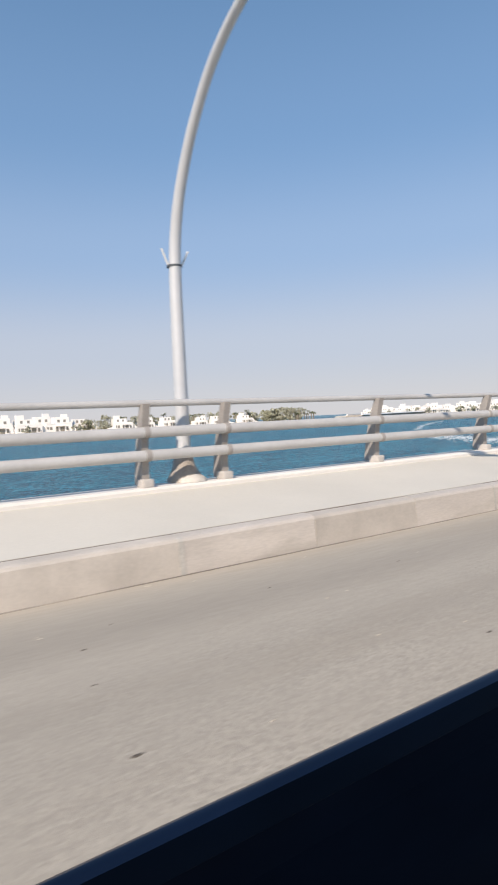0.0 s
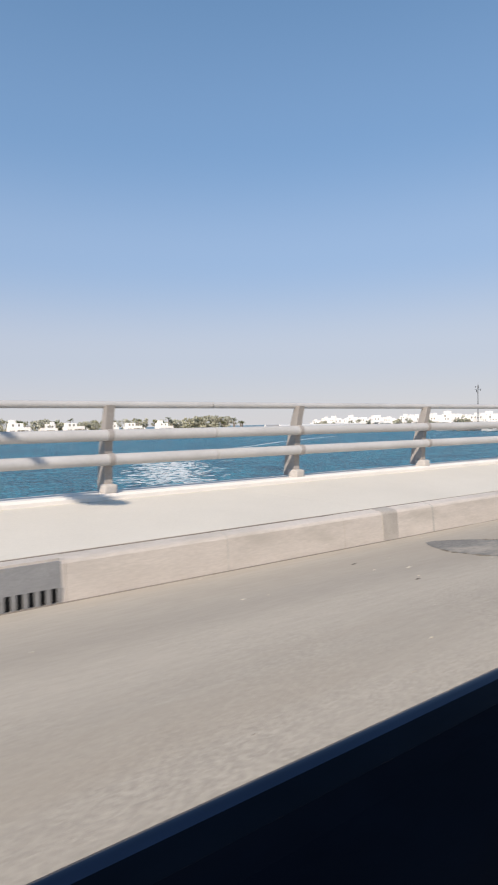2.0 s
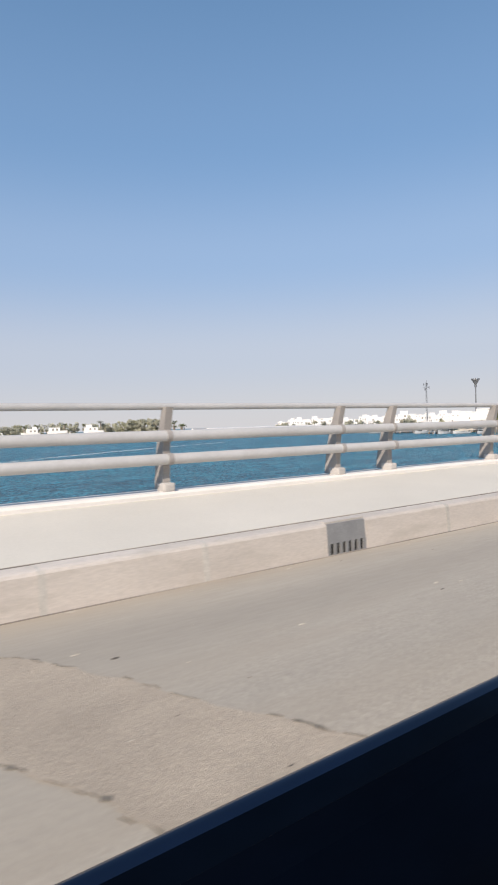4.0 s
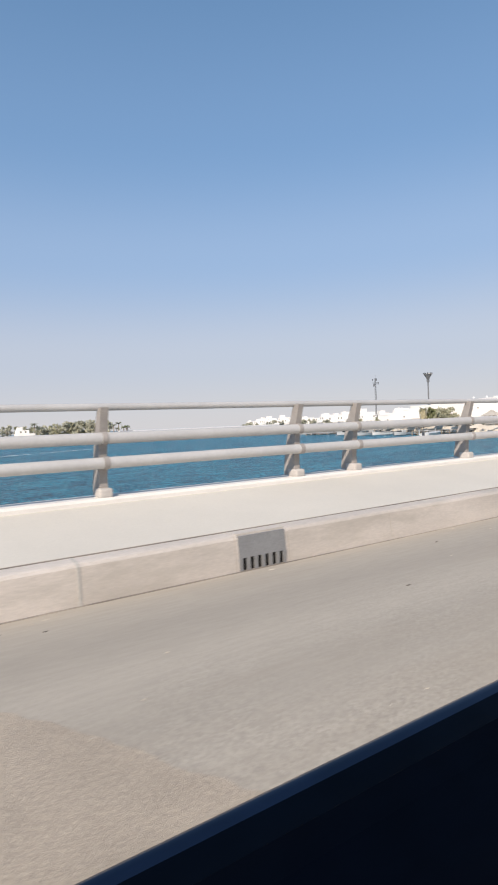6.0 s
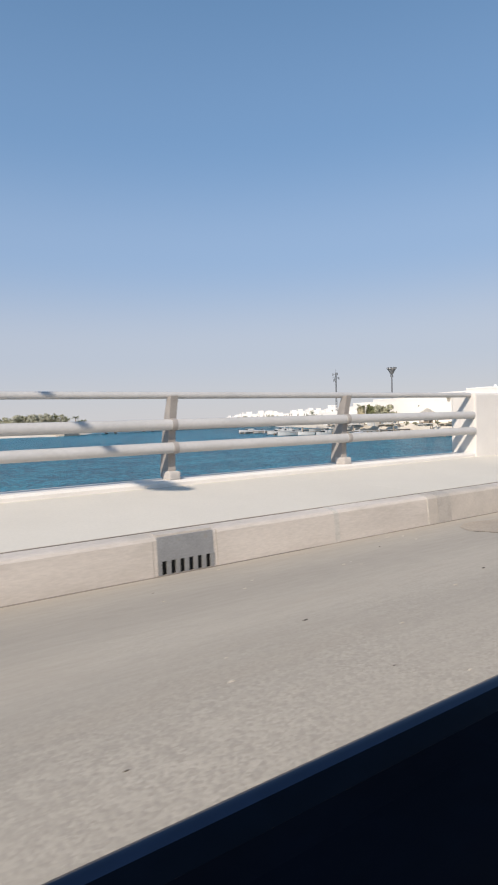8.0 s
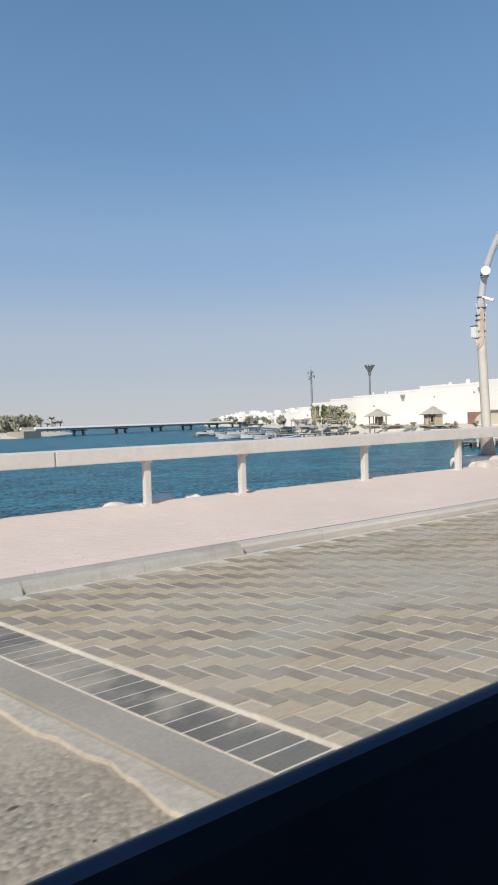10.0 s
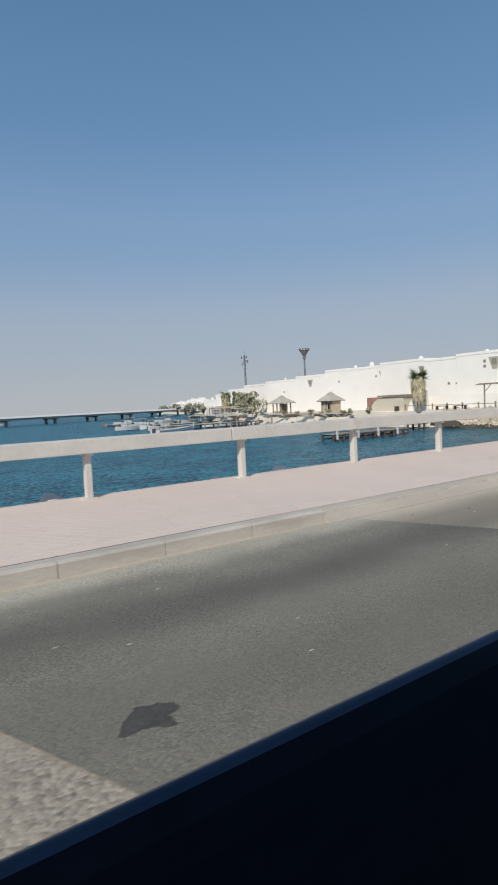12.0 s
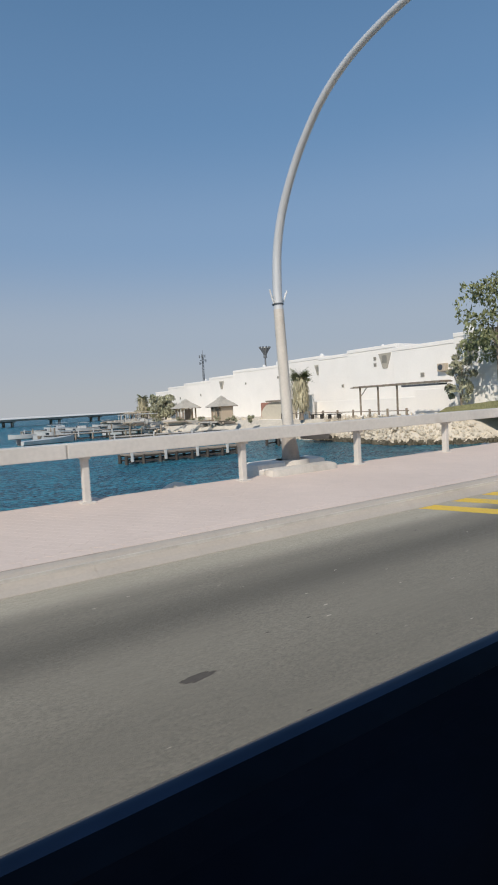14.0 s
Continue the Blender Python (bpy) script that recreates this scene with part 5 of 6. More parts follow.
# ---- gazebos and pergola ----
def gazebo(x, y, z, w, label, enclosed):
    ob = thing("gazebo", label, "gazebo", "waterfront gazebos", at=pose(x, y, z))
    for sx in (-1, 1):
        for sy in (-1, 0, 1):
            part("post", box(sx * w * 0.38 - 0.08, sx * w * 0.38 + 0.08, sy * w * 0.38 - 0.08, sy * w * 0.38 + 0.08, 0, 2.35), WOOD, ob)
    bm = bmesh.new()
    for z0, z1, a, b in ((2.25, 3.2, 0.64, 0.16), (3.2, 3.6, 0.20, 0.02)):
        lo = [bm.verts.new((sx * w * a, sy * w * a, z0)) for sx, sy in ((-1, -1), (1, -1), (1, 1), (-1, 1))]
        hi = [bm.verts.new((sx * w * b, sy * w * b, z1)) for sx, sy in ((-1, -1), (1, -1), (1, 1), (-1, 1))]
        bm.faces.new(list(reversed(lo)))
        bm.faces.new(hi)
        for i in range(4):
            bm.faces.new((lo[i], lo[(i + 1) % 4], hi[(i + 1) % 4], hi[i]))
    part("roof", bm, ROOF_TILE, ob)
    part("eave_board", box(-w * 0.61, w * 0.61, -w * 0.61, w * 0.61, 2.18, 2.25), WOOD, ob)
    part("parapet", box(-w * 0.36, -w * 0.33, -w * 0.3, w * 0.3, 0, 0.9), WOOD if not enclosed else BEIGE, ob)
    if enclosed:
        part("screen", box(-w * 0.35, w * 0.35, -w * 0.48, w * 0.48, 0, 2.2), BEIGE, ob)
        part("window", box(-w * 0.36, -w * 0.352, -w * 0.30, -w * 0.12, 1.0, 1.9), DARK_GLASS, ob)
    else:
        part("rear_wall", box(w * 0.1, w * 0.16, -w * 0.36, w * 0.36, 0, 2.1), WOOD, ob)
        part("bench", box(-w * 0.2, w * 0.05, -w * 0.3, w * 0.3, 0, 0.5), WOOD, ob)
    return ob


gazebo(227.3, 76.6, -0.9, 2.8, "shingle-roofed dark timber gazebo on the quay", False)
gazebo(224.6, 61.6, -0.9, 2.45, "shingle-roofed pale gazebo on the quay", True)

perg = thing("pergola", "long brown timber pergola with a slim flat roof", "pergola")
for y in (36.2, 34.1, 32.0):
    part("post", box(223.52, 223.64, y - 0.06, y + 0.06, -0.1, 2.3), WOOD, perg)
part("roof", box(223.2, 224.3, 27.2, 37.0, 2.3, 2.40), WOOD, perg)
for k in range(14):
    part("slat", box(223.1, 224.4, 27.4 + 0.7 * k, 27.5 + 0.7 * k, 2.402, 2.46), WOOD, perg)
part("awning", box(223.2, 224.2, 27.6, 31.2, 2.12, 2.26), STEEL_DARK, perg, "dark folded awning")
part("brace", tube([(223.58, 36.1, 1.6), (223.58, 35.4, 2.3)], 0.04, 6), WOOD, perg)
fence = thing("quay_fence", "low brown timber fence along the quay", "fence")
for k in range(9):
    part("fence_post", box(222.9, 223.05, 30.5 + 2.0 * k, 30.62 + 2.0 * k, -0.25, 0.45), WOOD, fence)
part("fence_rail", box(222.9, 223.0, 30.3, 46.9, 0.22, 0.29), WOOD, fence)
for k, y in enumerate((41.0, 38.6)):
    ob = thing("garden_bench", "plain dark timber bench on the quay", "bench", "benches on the quay", at=pose(222.6, y, -0.3))
    part("seat", box(-0.2, 0.25, -0.8, 0.8, 0.38, 0.45), WOOD_DARK, ob)
    part("leg", box(-0.15, 0.2, -0.7, -0.6, 0, 0.38), WOOD_DARK, ob)
    part("leg", box(-0.15, 0.2, 0.6, 0.7, 0, 0.38), WOOD_DARK, ob)


# ---- jetties and boats ----
def jetty(x0, y0, x1, y1, wide, z, label, wood=WOOD, step=2.2, lower=True):
    a, b = Vector((x0, y0)), Vector((x1, y1))
    ln = (b - a).length
    ang = math.degrees(math.atan2(b.y - a.y, b.x - a.x))
    ob = thing("jetty", label, "jetty", "jetties in the bay", at=pose(x0, y0, 0, 0, 0, ang))
    n = int(ln / 0.32)
    plank = mesh_of("plank", box(0.01, 0.30, -wide / 2, wide / 2, z - 0.06, z), wood)
    for k in range(min(n, 60)):
        shared("plank", plank, ob, pose(k * ln / min(n, 60), 0, 0))
    for k in range(int(ln / step) + 1):
        for s in (-1, 1):
            part("stake", tube([(k * step, s * wide * 0.46, WATER_Z - 1.0), (k * step, s * wide * 0.46, z - 0.02)], 0.13, 8), WOOD_DARK if y0 < 50 else WOOD, ob)
    for s in (-1, 1):
        part("beam", box(0, ln, s * wide * 0.46 - 0.07, s * wide * 0.46 + 0.07, z - 0.2, z - 0.06), WOOD_DARK, ob)
        if lower:
            for zr in (WATER_Z + 0.14,):
                part("brace_rail", box(0, ln, s * wide * 0.46 - 0.05, s * wide * 0.46 + 0.05, zr, zr + 0.12), WOOD_DARK, ob)
    for k in range(0, int(ln / step), 2):
        part("mooring_post", box(k * step + 0.3, k * step + 0.48, -wide * 0.5 - 0.09, -wide * 0.5 + 0.09, z - 0.5, z + 0.35, bevel=0.02), BOAT_WHITE, ob, "white painted mooring post")
    return ob


jetty(202.2, 38.3, 211.6, 37.6, 1.7, -1.68, "low dark timber jetty platform on open piles", WOOD, 1.25)
jetty(217.0, 40.6, 219.6, 41.4, 1.4, -1.5, "short dark timber landing stage at the shore", WOOD_DARK, 1.5)
jetty(210.0, 62.0, 223.0, 58.0, 1.6, -1.4, "pale weathered timber jetty before the gazebos", PALE_DECK, 2.2)
jetty(207.0, 82.0, 225.0, 80.0, 1.8, -1.4, "pale weathered timber jetty with piles", PALE_DECK, 2.4)
jetty(209.0, 104.0, 229.0, 101.0, 1.8, -1.7, "pale floating jetty with bollards", PALE_DECK, 3.0)
jetty(214.0, 126.0, 242.0, 124.0, 2.0, -1.7, "pale floating jetty at the marina", PALE_DECK, 3.0)


def boat(x, y, ang, ln, label, cabin=True):
    ob = thing("motor_boat", label, "boat", "boats in the marina", at=pose(x, y, WATER_Z, 0, 0, ang))
    bm = bmesh.new()
    secs = []
    for i in range(9):
        s = i / 8
        w = 0.16 * ln * (1 - max(0, s - 0.45) ** 2 * 3.0)
        w = max(w, 0.03)
        top = 0.55 + 0.35 * s * s
        secs.append([bm.verts.new((ln * (s - 0.5), yy, zz)) for yy, zz in ((-w, top), (-w * 0.85, 0.1), (0, -0.25), (w * 0.85, 0.1), (w, top))])
    for a, b in zip(secs, secs[1:]):
        for i in range(4):
            bm.faces.new((a[i], b[i], b[i + 1], a[i + 1]))
        bm.faces.new((a[0], a[4], b[4], b[0]))
    bm.faces.new(secs[0])
    bmesh.ops.recalc_face_normals(bm, faces=bm.faces[:])
    part("hull", bm, BOAT_WHITE, ob)
    if cabin:
        part("cabin", box(-0.1 * ln, 0.16 * ln, -0.1 * ln, 0.1 * ln, 0.55, 1.15, bevel=0.08), BOAT_WHITE, ob)
        part("windscreen", box(0.155 * ln, 0.17 * ln, -0.085 * ln, 0.085 * ln, 0.8, 1.1), DARK_GLASS, ob)
        part("canopy", box(-0.2 * ln, 0.1 * ln, -0.11 * ln, 0.11 * ln, 1.75, 1.82, bevel=0.03), BOAT_WHITE, ob)
        for sx in (-0.18, 0.08):
            for sy in (-0.1, 0.1):
                part("canopy_post", tube([(sx * ln, sy * ln, 0.6), (sx * ln, sy * ln, 1.76)], 0.025, 6), STEEL_DARK, ob)
    part("engine", box(-0.55 * ln, -0.49 * ln, -0.2, 0.2, 0.1, 0.85, bevel=0.05), STEEL_DARK, ob)
    return ob


for x, y, a, ln, c in ((207, 77.5, 12, 7.5, False), (211, 89, 190, 7.0, True), (210, 100, 185, 7.5, False), (217, 113, 180, 8.0, True), (225, 120, 175, 7.0, True), (224, 130, 184, 7.5, False), (236, 137, 180, 6.5, True), (218, 65.5, 185, 5.0, False), (221, 88, 170, 5.5, False), (226, 140, 180, 8.0, True), (213, 97, 165, 5.5, False), (232, 118, 200, 5.5, False)):
    boat(x, y, a, ln, "small white motor boat moored at the jetty" if c else "small open white boat moored at the jetty", c)

def upturned_boat(x, y, z, ang, ln):
    ob = thing("rowing_boat", "dark upturned boat hull lying on the shore rocks", "boat", at=pose(x, y, z, 0, 0, ang))
    bm = bmesh.new()
    secs = []
    for i in range(11):
        s = i / 10
        w = 0.22 * ln * math.sin(math.pi * (0.06 + 0.88 * s)) ** 0.7
        k = 0.20 * ln * math.sin(math.pi * (0.08 + 0.84 * s)) ** 0.6
        secs.append([bm.verts.new((ln * (s - 0.5), w * math.cos(a), k * math.sin(a))) for a in np.linspace(0, math.pi, 9)])
    for a, b in zip(secs, secs[1:]):
        for i in range(8):
            bm.faces.new((a[i], b[i], b[i + 1], a[i + 1]))
    bm.faces.new(secs[0])
    bm.faces.new(secs[-1])
    bmesh.ops.recalc_face_normals(bm, faces=bm.faces[:])
    part("hull", bm, WOOD_DARK, ob)
    part("keel", box(-ln * 0.42, ln * 0.42, -0.04, 0.04, 0.16 * ln, 0.20 * ln + 0.06), WOOD_DARK, ob)


upturned_boat(221.0, 39.4, -2.0, 95, 3.6)

# sheds and shade frames crowded behind the marina
r = random.Random(44)
for k in range(14):
    y = 84 + k * 3.1
    x = 224.0 + max(0, y - 92) * 0.62 + r.uniform(-1.0, 1.5)
    ob = thing("shade_frame", "small pale shade frame over stored boat gear", "shade frame", "shade frames behind the marina", at=pose(x, y, -0.7, 0, 0, r.uniform(-15, 15)))
    w, d, h = r.uniform(1.0, 1.8), r.uniform(0.9, 1.5), r.uniform(1.3, 2.0)
    for sx in (-1, 1):
        for sy in (-1, 1):
            part("post", box(sx * d - 0.05, sx * d + 0.05, sy * w - 0.05, sy * w + 0.05, 0, h), BOAT_WHITE if k % 2 else WOOD, ob)
    part("roof", box(-d - 0.15, d + 0.15, -w - 0.15, w + 0.15, h, h + 0.1, bevel=0.02), BEIGE if k % 3 else BOAT_WHITE, ob)
    part("stored_gear", box(-d * 0.6, d * 0.6, -w * 0.7, w * 0.7, 0, h * 0.45, bevel=0.08), PALE_DECK if k % 2 else BOAT_WHITE, ob)

# moored frames, ramps and stacked timber on the quay
r = random.Random(4)
for k in range(26):
    x, y = r.uniform(219.5, 223.5), r.uniform(54, 108)
    x += max(0, y - 92) * 0.5
    ob = thing("timber_stack", "stacked weathered timber and frames on the quay", "timber", "timber stacks on the quay", at=pose(x, y, -0.85, 0, 0, r.uniform(0, 180)))
    for j in range(4):
        part("beam", box(-r.uniform(0.8, 2.0), r.uniform(0.8, 2.0), -0.5 + 0.3 * j, -0.3 + 0.3 * j, 0.14 * j, 0.14 * j + 0.16), WOOD if r.random() < 0.35 else PALE_DECK if r.random() < 0.7 else BEIGE, ob)
for k in range(8):
    x, y = r.uniform(207, 222), 56 + k * 7.2 + r.uniform(-1, 1)
    ob = thing("mooring_pile", "dark timber mooring pile in the water", "mooring pile", "mooring piles in the marina", at=pose(x, y, 0))
    part("shaft", tube([(0, 0, WATER_Z - 1), (0.03, 0, r.uniform(-1.2, -0.4))], 0.12, 8), WOOD, ob)


# ---- masts ----
def lattice_mast(x, y, h):
    ob = thing("lattice_mast", "grey lattice antenna mast behind the white houses", "mast", at=pose(x, y, 0))
    for a in range(3):
        d = (0.26 * math.cos(2.1 * a), 0.26 * math.sin(2.1 * a))
        part("leg", tube([(d[0] * 1.4, d[1] * 1.4, 0), (d[0], d[1], h)], 0.07, 6), MAST_GREY, ob)
    for k in range(14):
        z = h * (0.2 + 0.8 * k / 14)
        for a in range(3):
            p = (0.3 * math.cos(2.1 * a), 0.3 * math.sin(2.1 * a), z)
            q = (0.3 * math.cos(2.1 * a + 2.1), 0.3 * math.sin(2.1 * a + 2.1), z + h * 0.055)
            part("lattice_brace", tube([p, q], 0.04, 5), MAST_GREY, ob)
    for k, (a, z) in enumerate(((0.3, -0.6), (2.2, -0.8), (4.0, -1.0), (5.3, -2.2), (1.2, -2.6), (3.2, -3.0))):
        c = (1.1 * math.cos(a), 1.1 * math.sin(a))
        part("antenna", box(c[0] - 0.12, c[0] + 0.12, c[1] - 0.12, c[1] + 0.12, h + z - 0.45, h + z + 0.45, bevel=0.03), MAST_GREY, ob)
        part("antenna_arm", tube([(0, 0, h + z), (c[0], c[1], h + z)], 0.05, 5), MAST_GREY, ob)
    part("cross_arm", box(-0.06, 0.06, -1.7, 1.7, h - 2.0, h - 1.85), MAST_GREY, ob)
    part("tip", tube([(0, 0, h), (0, 0, h + 1.2)], 0.06, 6), MAST_GREY, ob)


def funnel_mast(x, y, h):
    ob = thing("funnel_mast", "slim mast with a flared crown of antenna panels", "mast", at=pose(x, y, 0))
    part("shaft", tube([(0, 0, 0), (0, 0, h - 1.5)], [0.32, 0.24], 12), MAST_GREY, ob)
    part("hub", tube([(0, 0, h - 3.4), (0, 0, h - 2.6)], 0.55, 12), MAST_GREY, ob)
    for k in range(10):
        a = 2 * math.pi * k / 10
        bm = bmesh.new()
        c, s = math.cos(a), math.sin(a)
        add_tube(bm, [(0.35 * c, 0.35 * s, h - 2.4), (0.8 * c, 0.8 * s, h - 1.4), (1.7 * c, 1.7 * s, h)], [0.16, 0.22, 0.26], 6)
        part("panel", bm, MAST_GREY, ob)
    part("cup", tube([(0, 0, h - 2.5), (0, 0, h - 1.6), (0, 0, h - 0.2)], [0.4, 0.75, 1.45], 16), MAST_GREY, ob)
    part("ring", tube([(1.45 * math.cos(2 * math.pi * k / 20), 1.45 * math.sin(2 * math.pi * k / 20), h - 0.35) for k in range(21)], 0.09, 6), WHITE_PLASTIC, ob, "pale ring")


lattice_mast(276.5, 157.8, 18.0)
funnel_mast(290.6, 143.6, 18.8)


# ---- distant villas ----
def villa(kind):
    ob = thing("villa", "white flat-roofed seaside villa with dark windows", "villa", "white villas along the far shores")
    if kind == 0:
        blocks = [(0, 9, -6, 6, 0, 4.2), (2, 9, -2.5, 5.5, 4.2, 6.6), (3, 6.5, 1.5, 5.0, 6.6, 8.6)]
    elif kind == 1:
        blocks = [(0, 9, -6.5, 5, 0, 4.0), (1.5, 9, -5.5, 1.5, 4.0, 7.0), (2, 4.5, -5, -2.2, 7.0, 8.4)]
    else:
        blocks = [(0, 8, -5, 6, 0, 3.8), (2.5, 8, -1, 5, 3.8, 6.2)]
    for a, b, c, d, e, f in blocks:
        part("wall", box(a, b, c, d, e, f, bevel=0.06), WALL_WHITE, ob)
    part("parapet", box(-0.12, 0.15, -5.0, 5.0, 3.75, 4.25), WALL_WHITE, ob)
    part("terrace_shade", box(-1.4, -0.1, -3.5, 1.5, 2.75, 2.95), WALL_WHITE, ob)
    for sgn in (-1, 1):
        bm = bmesh.new()
        edge = 5.6 if sgn > 0 else 6.4
        extrude_profile([(sgn * edge, 0), (sgn * (edge + 4.5), 0), (sgn * (edge + 4.5), 1.0), (sgn * (edge + 1.6), 1.5), (sgn * edge, 3.4)], 1.0, 1.5, bm=bm)
        part("wing_wall", bm, WALL_WHITE, ob, "sloping white garden wall")
    for y in (-3.4, 1.3):
        part("terrace_post", box(-1.35, -1.1, y - 0.12, y + 0.12, 0, 2.75), WALL_WHITE, ob)
    for y, z, w, h in ((-4.2, 1.5, 1.2, 1.9), (-2.0, 1.3, 2.0, 2.2), (0.6, 1.3, 1.4, 2.2), (3.2, 1.6, 1.3, 1.7), (4.6, 1.7, 0.8, 1.5)):
        w_ob = part("window", box(-0.05, 0.05, y - w / 2, y + w / 2, z - h / 2, z + h / 2), SHADE_GREY, ob)
        part("pane", box(-0.065, -0.052, y - w / 2 + 0.12, y + w / 2 - 0.12, z - h / 2 + 0.1, z + h / 2 - 0.12), PANE_DIM, w_ob)
    a, b, c, d, e, f = blocks[1]
    for k in range(2):
        y = c + (d - c) * (0.3 + 0.4 * k)
        w_ob = part("window", box(a - 0.05, a + 0.05, y - 0.6, y + 0.6, e + 0.5, e + 1.8), SHADE_GREY, ob)
        part("pane", box(a - 0.065, a - 0.052, y - 0.48, y + 0.48, e + 0.6, e + 1.7), PANE_DIM, w_ob)
    return ob


kinds = [villa(0), villa(1), villa(2)]
r = random.Random(17)
places = []
for k in range(22):
    x = -190 + k * 13.6
    y = 268 + (x + 190) * 0.03 if x < 130 else 282
    if x > 95 and k % 2:
        continue
    places.append((x, y + r.uniform(-3, 4), -1.0, 90 + r.uniform(-6, 6), r.uniform(0.85, 1.08)))
for k in range(20):
    places.append((-183 + k * 13.6 + r.uniform(-2, 2), 283 + k * 0.4 + r.uniform(-2, 3), -0.8, 90 + r.uniform(-6, 6), r.uniform(0.95, 1.15)))
for k in range(26):
    s = k / 25
    x, y = 262 + 84 * s + r.uniform(-3, 3), 140 + 222 * s
    places.append((x + 8, y, -0.6, -10 + r.uniform(-12, 12), r.uniform(0.6, 0.8)))
for k in range(14):
    s = k / 13
    places.append((292 + 74 * s, 150 + 215 * s + r.uniform(-3, 3), -0.1, -10 + r.uniform(-15, 15), r.uniform(0.7, 0.9)))
for x in (96, 109, 121, 138, 151, 168):
    places.append((x, 264 + r.uniform(-2, 2), -1.1, 90 + r.uniform(-8, 8), r.uniform(0.6, 0.8)))
for k in range(6):
    places.append((243 + k * 4.0, 121 + k * 5.0, -0.5, r.uniform(-20, 0), 0.42))
for i, (x, y, z, a, s) in enumerate(places):
    m = pose(x, y, z, 0, 0, a) @ Matrix.Scale(s, 4)
    if i < 3:
        kinds[i].matrix_world = m
    else:
        o = copy_thing(kinds[(i * 7 + i // 3) % 3], m)
        o.matrix_basis = m

# trees and palms of the island and between the villas
r = random.Random(3)
for k in range(28):
    x = 83 + k * 4.5 + r.uniform(-2, 2)
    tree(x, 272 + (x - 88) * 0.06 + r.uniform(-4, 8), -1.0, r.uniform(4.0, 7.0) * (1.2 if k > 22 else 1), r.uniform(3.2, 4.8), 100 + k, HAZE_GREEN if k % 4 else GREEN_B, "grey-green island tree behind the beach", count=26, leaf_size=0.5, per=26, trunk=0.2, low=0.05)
for k in range(12):
    x = r.uniform(-150, 110)
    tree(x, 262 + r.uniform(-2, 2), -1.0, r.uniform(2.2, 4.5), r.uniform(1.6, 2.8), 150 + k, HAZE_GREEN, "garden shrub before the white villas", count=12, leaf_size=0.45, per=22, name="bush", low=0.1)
for k in range(12):
    palm(90 + k * 11 + r.uniform(-4, 4), 268 + r.uniform(-3, 6), -1.0, r.uniform(5.5, 8.0), 200 + k, "slim date palm on the island", fronds=28, reach=2.3, skirt=False, thick=1.1)
for k in range(9):
    palm(202 + k * 1.9 + r.uniform(-1, 1), 262 + r.uniform(-4, 8), -1.2, r.uniform(4.0, 6.2), 220 + k, "slim date palm at the island tip", fronds=30, reach=1.9, skirt=False, thick=1.1)
for k in range(16):
    s = r.random()
    tree(258 + 84 * s, 142 + 222 * s, -0.6, r.uniform(2.5, 4.5), r.uniform(1.8, 2.8), 240 + k, HAZE_GREEN, "haze-paled green garden tree between far villas", count=12, leaf_size=0.5, per=22, low=0.15)

for k in range(8):
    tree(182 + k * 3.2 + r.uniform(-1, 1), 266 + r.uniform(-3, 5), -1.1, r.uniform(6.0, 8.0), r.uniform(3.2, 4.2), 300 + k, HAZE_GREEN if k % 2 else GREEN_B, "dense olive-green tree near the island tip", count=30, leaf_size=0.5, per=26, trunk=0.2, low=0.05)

# ---- low bridge across the far inlet ----
fb = thing("far_bridge", "long low concrete road bridge across the inlet", "bridge")
A_, B_ = Vector((190, 203)), Vector((330, 277))
ln = (B_ - A_).length
fb.matrix_world = pose(A_.x, A_.y, 0, 0, 0, math.degrees(math.atan2(B_.y - A_.y, B_.x - A_.x)))
part("deck", box(0, ln, -4, 4, -0.25, 0.55), SMOOTH_CONC, fb)
for s in (-1, 1):
    part("barrier", extrude_profile([(s * 3.3, 0.5), (s * 4.3, 0.5), (s * 4.25, 0.62), (s * 3.75, 1.2), (s * 3.3, 1.22)], 0, ln), WALL_WHITE, fb, "white concrete barrier with a sloping face")
for k in range(1, 7):
    for s in (-1, 1):
        part("pier", box(k * ln / 7 - 0.35, k * ln / 7 + 0.35, s * 2.4 - 0.45, s * 2.4 + 0.45, WATER_Z - 1, -0.25), SMOOTH_CONC, fb)
    part("pier_cap", box(k * ln / 7 - 0.5, k * ln / 7 + 0.5, -3.6, 3.6, -0.65, -0.252), SMOOTH_CONC, fb)
part("abutment", box(-5, 2, -4.2, 4.2, -3.4, -0.1), SMOOTH_CONC, fb)

# ---- the sill of the car window, beside the camera all along its way ----
SILL = [(0.0, -0.358), (3.0, -0.356), (5.5, -0.366), (7.0, -0.371), (9.5, -0.367), (10.0, -0.354), (10.2, -0.362), (10.5, -0.369), (10.7, -0.403), (11.0, -0.372), (11.2, -0.345), (11.7, -0.351), (12.0, -0.342), (12.5, -0.351), (14.0, -0.333)]
at_t = [q[0] for q in SILL]
line = [(q[1] + 0.3, q[2], q[3] + float(np.interp(q[0], at_t, [k[1] for k in SILL]))) for q in ROWS]
line = [(-7.0, line[0][1], line[0][2])] + line + [(190.5, line[-1][1], line[-1][2])]
lx, ly, lz = zip(*line)
stations = []
for x in np.arange(-6.0, 189.6, 0.3):
    near = x + np.linspace(-0.45, 0.45, 7)
    stations.append((float(x), float(np.interp(near, lx, ly).mean()), float(np.interp(near, lx, lz).mean())))
car = thing("car_door", "car door top with rubber window seal, cabin shade in its dark colour", "car door")
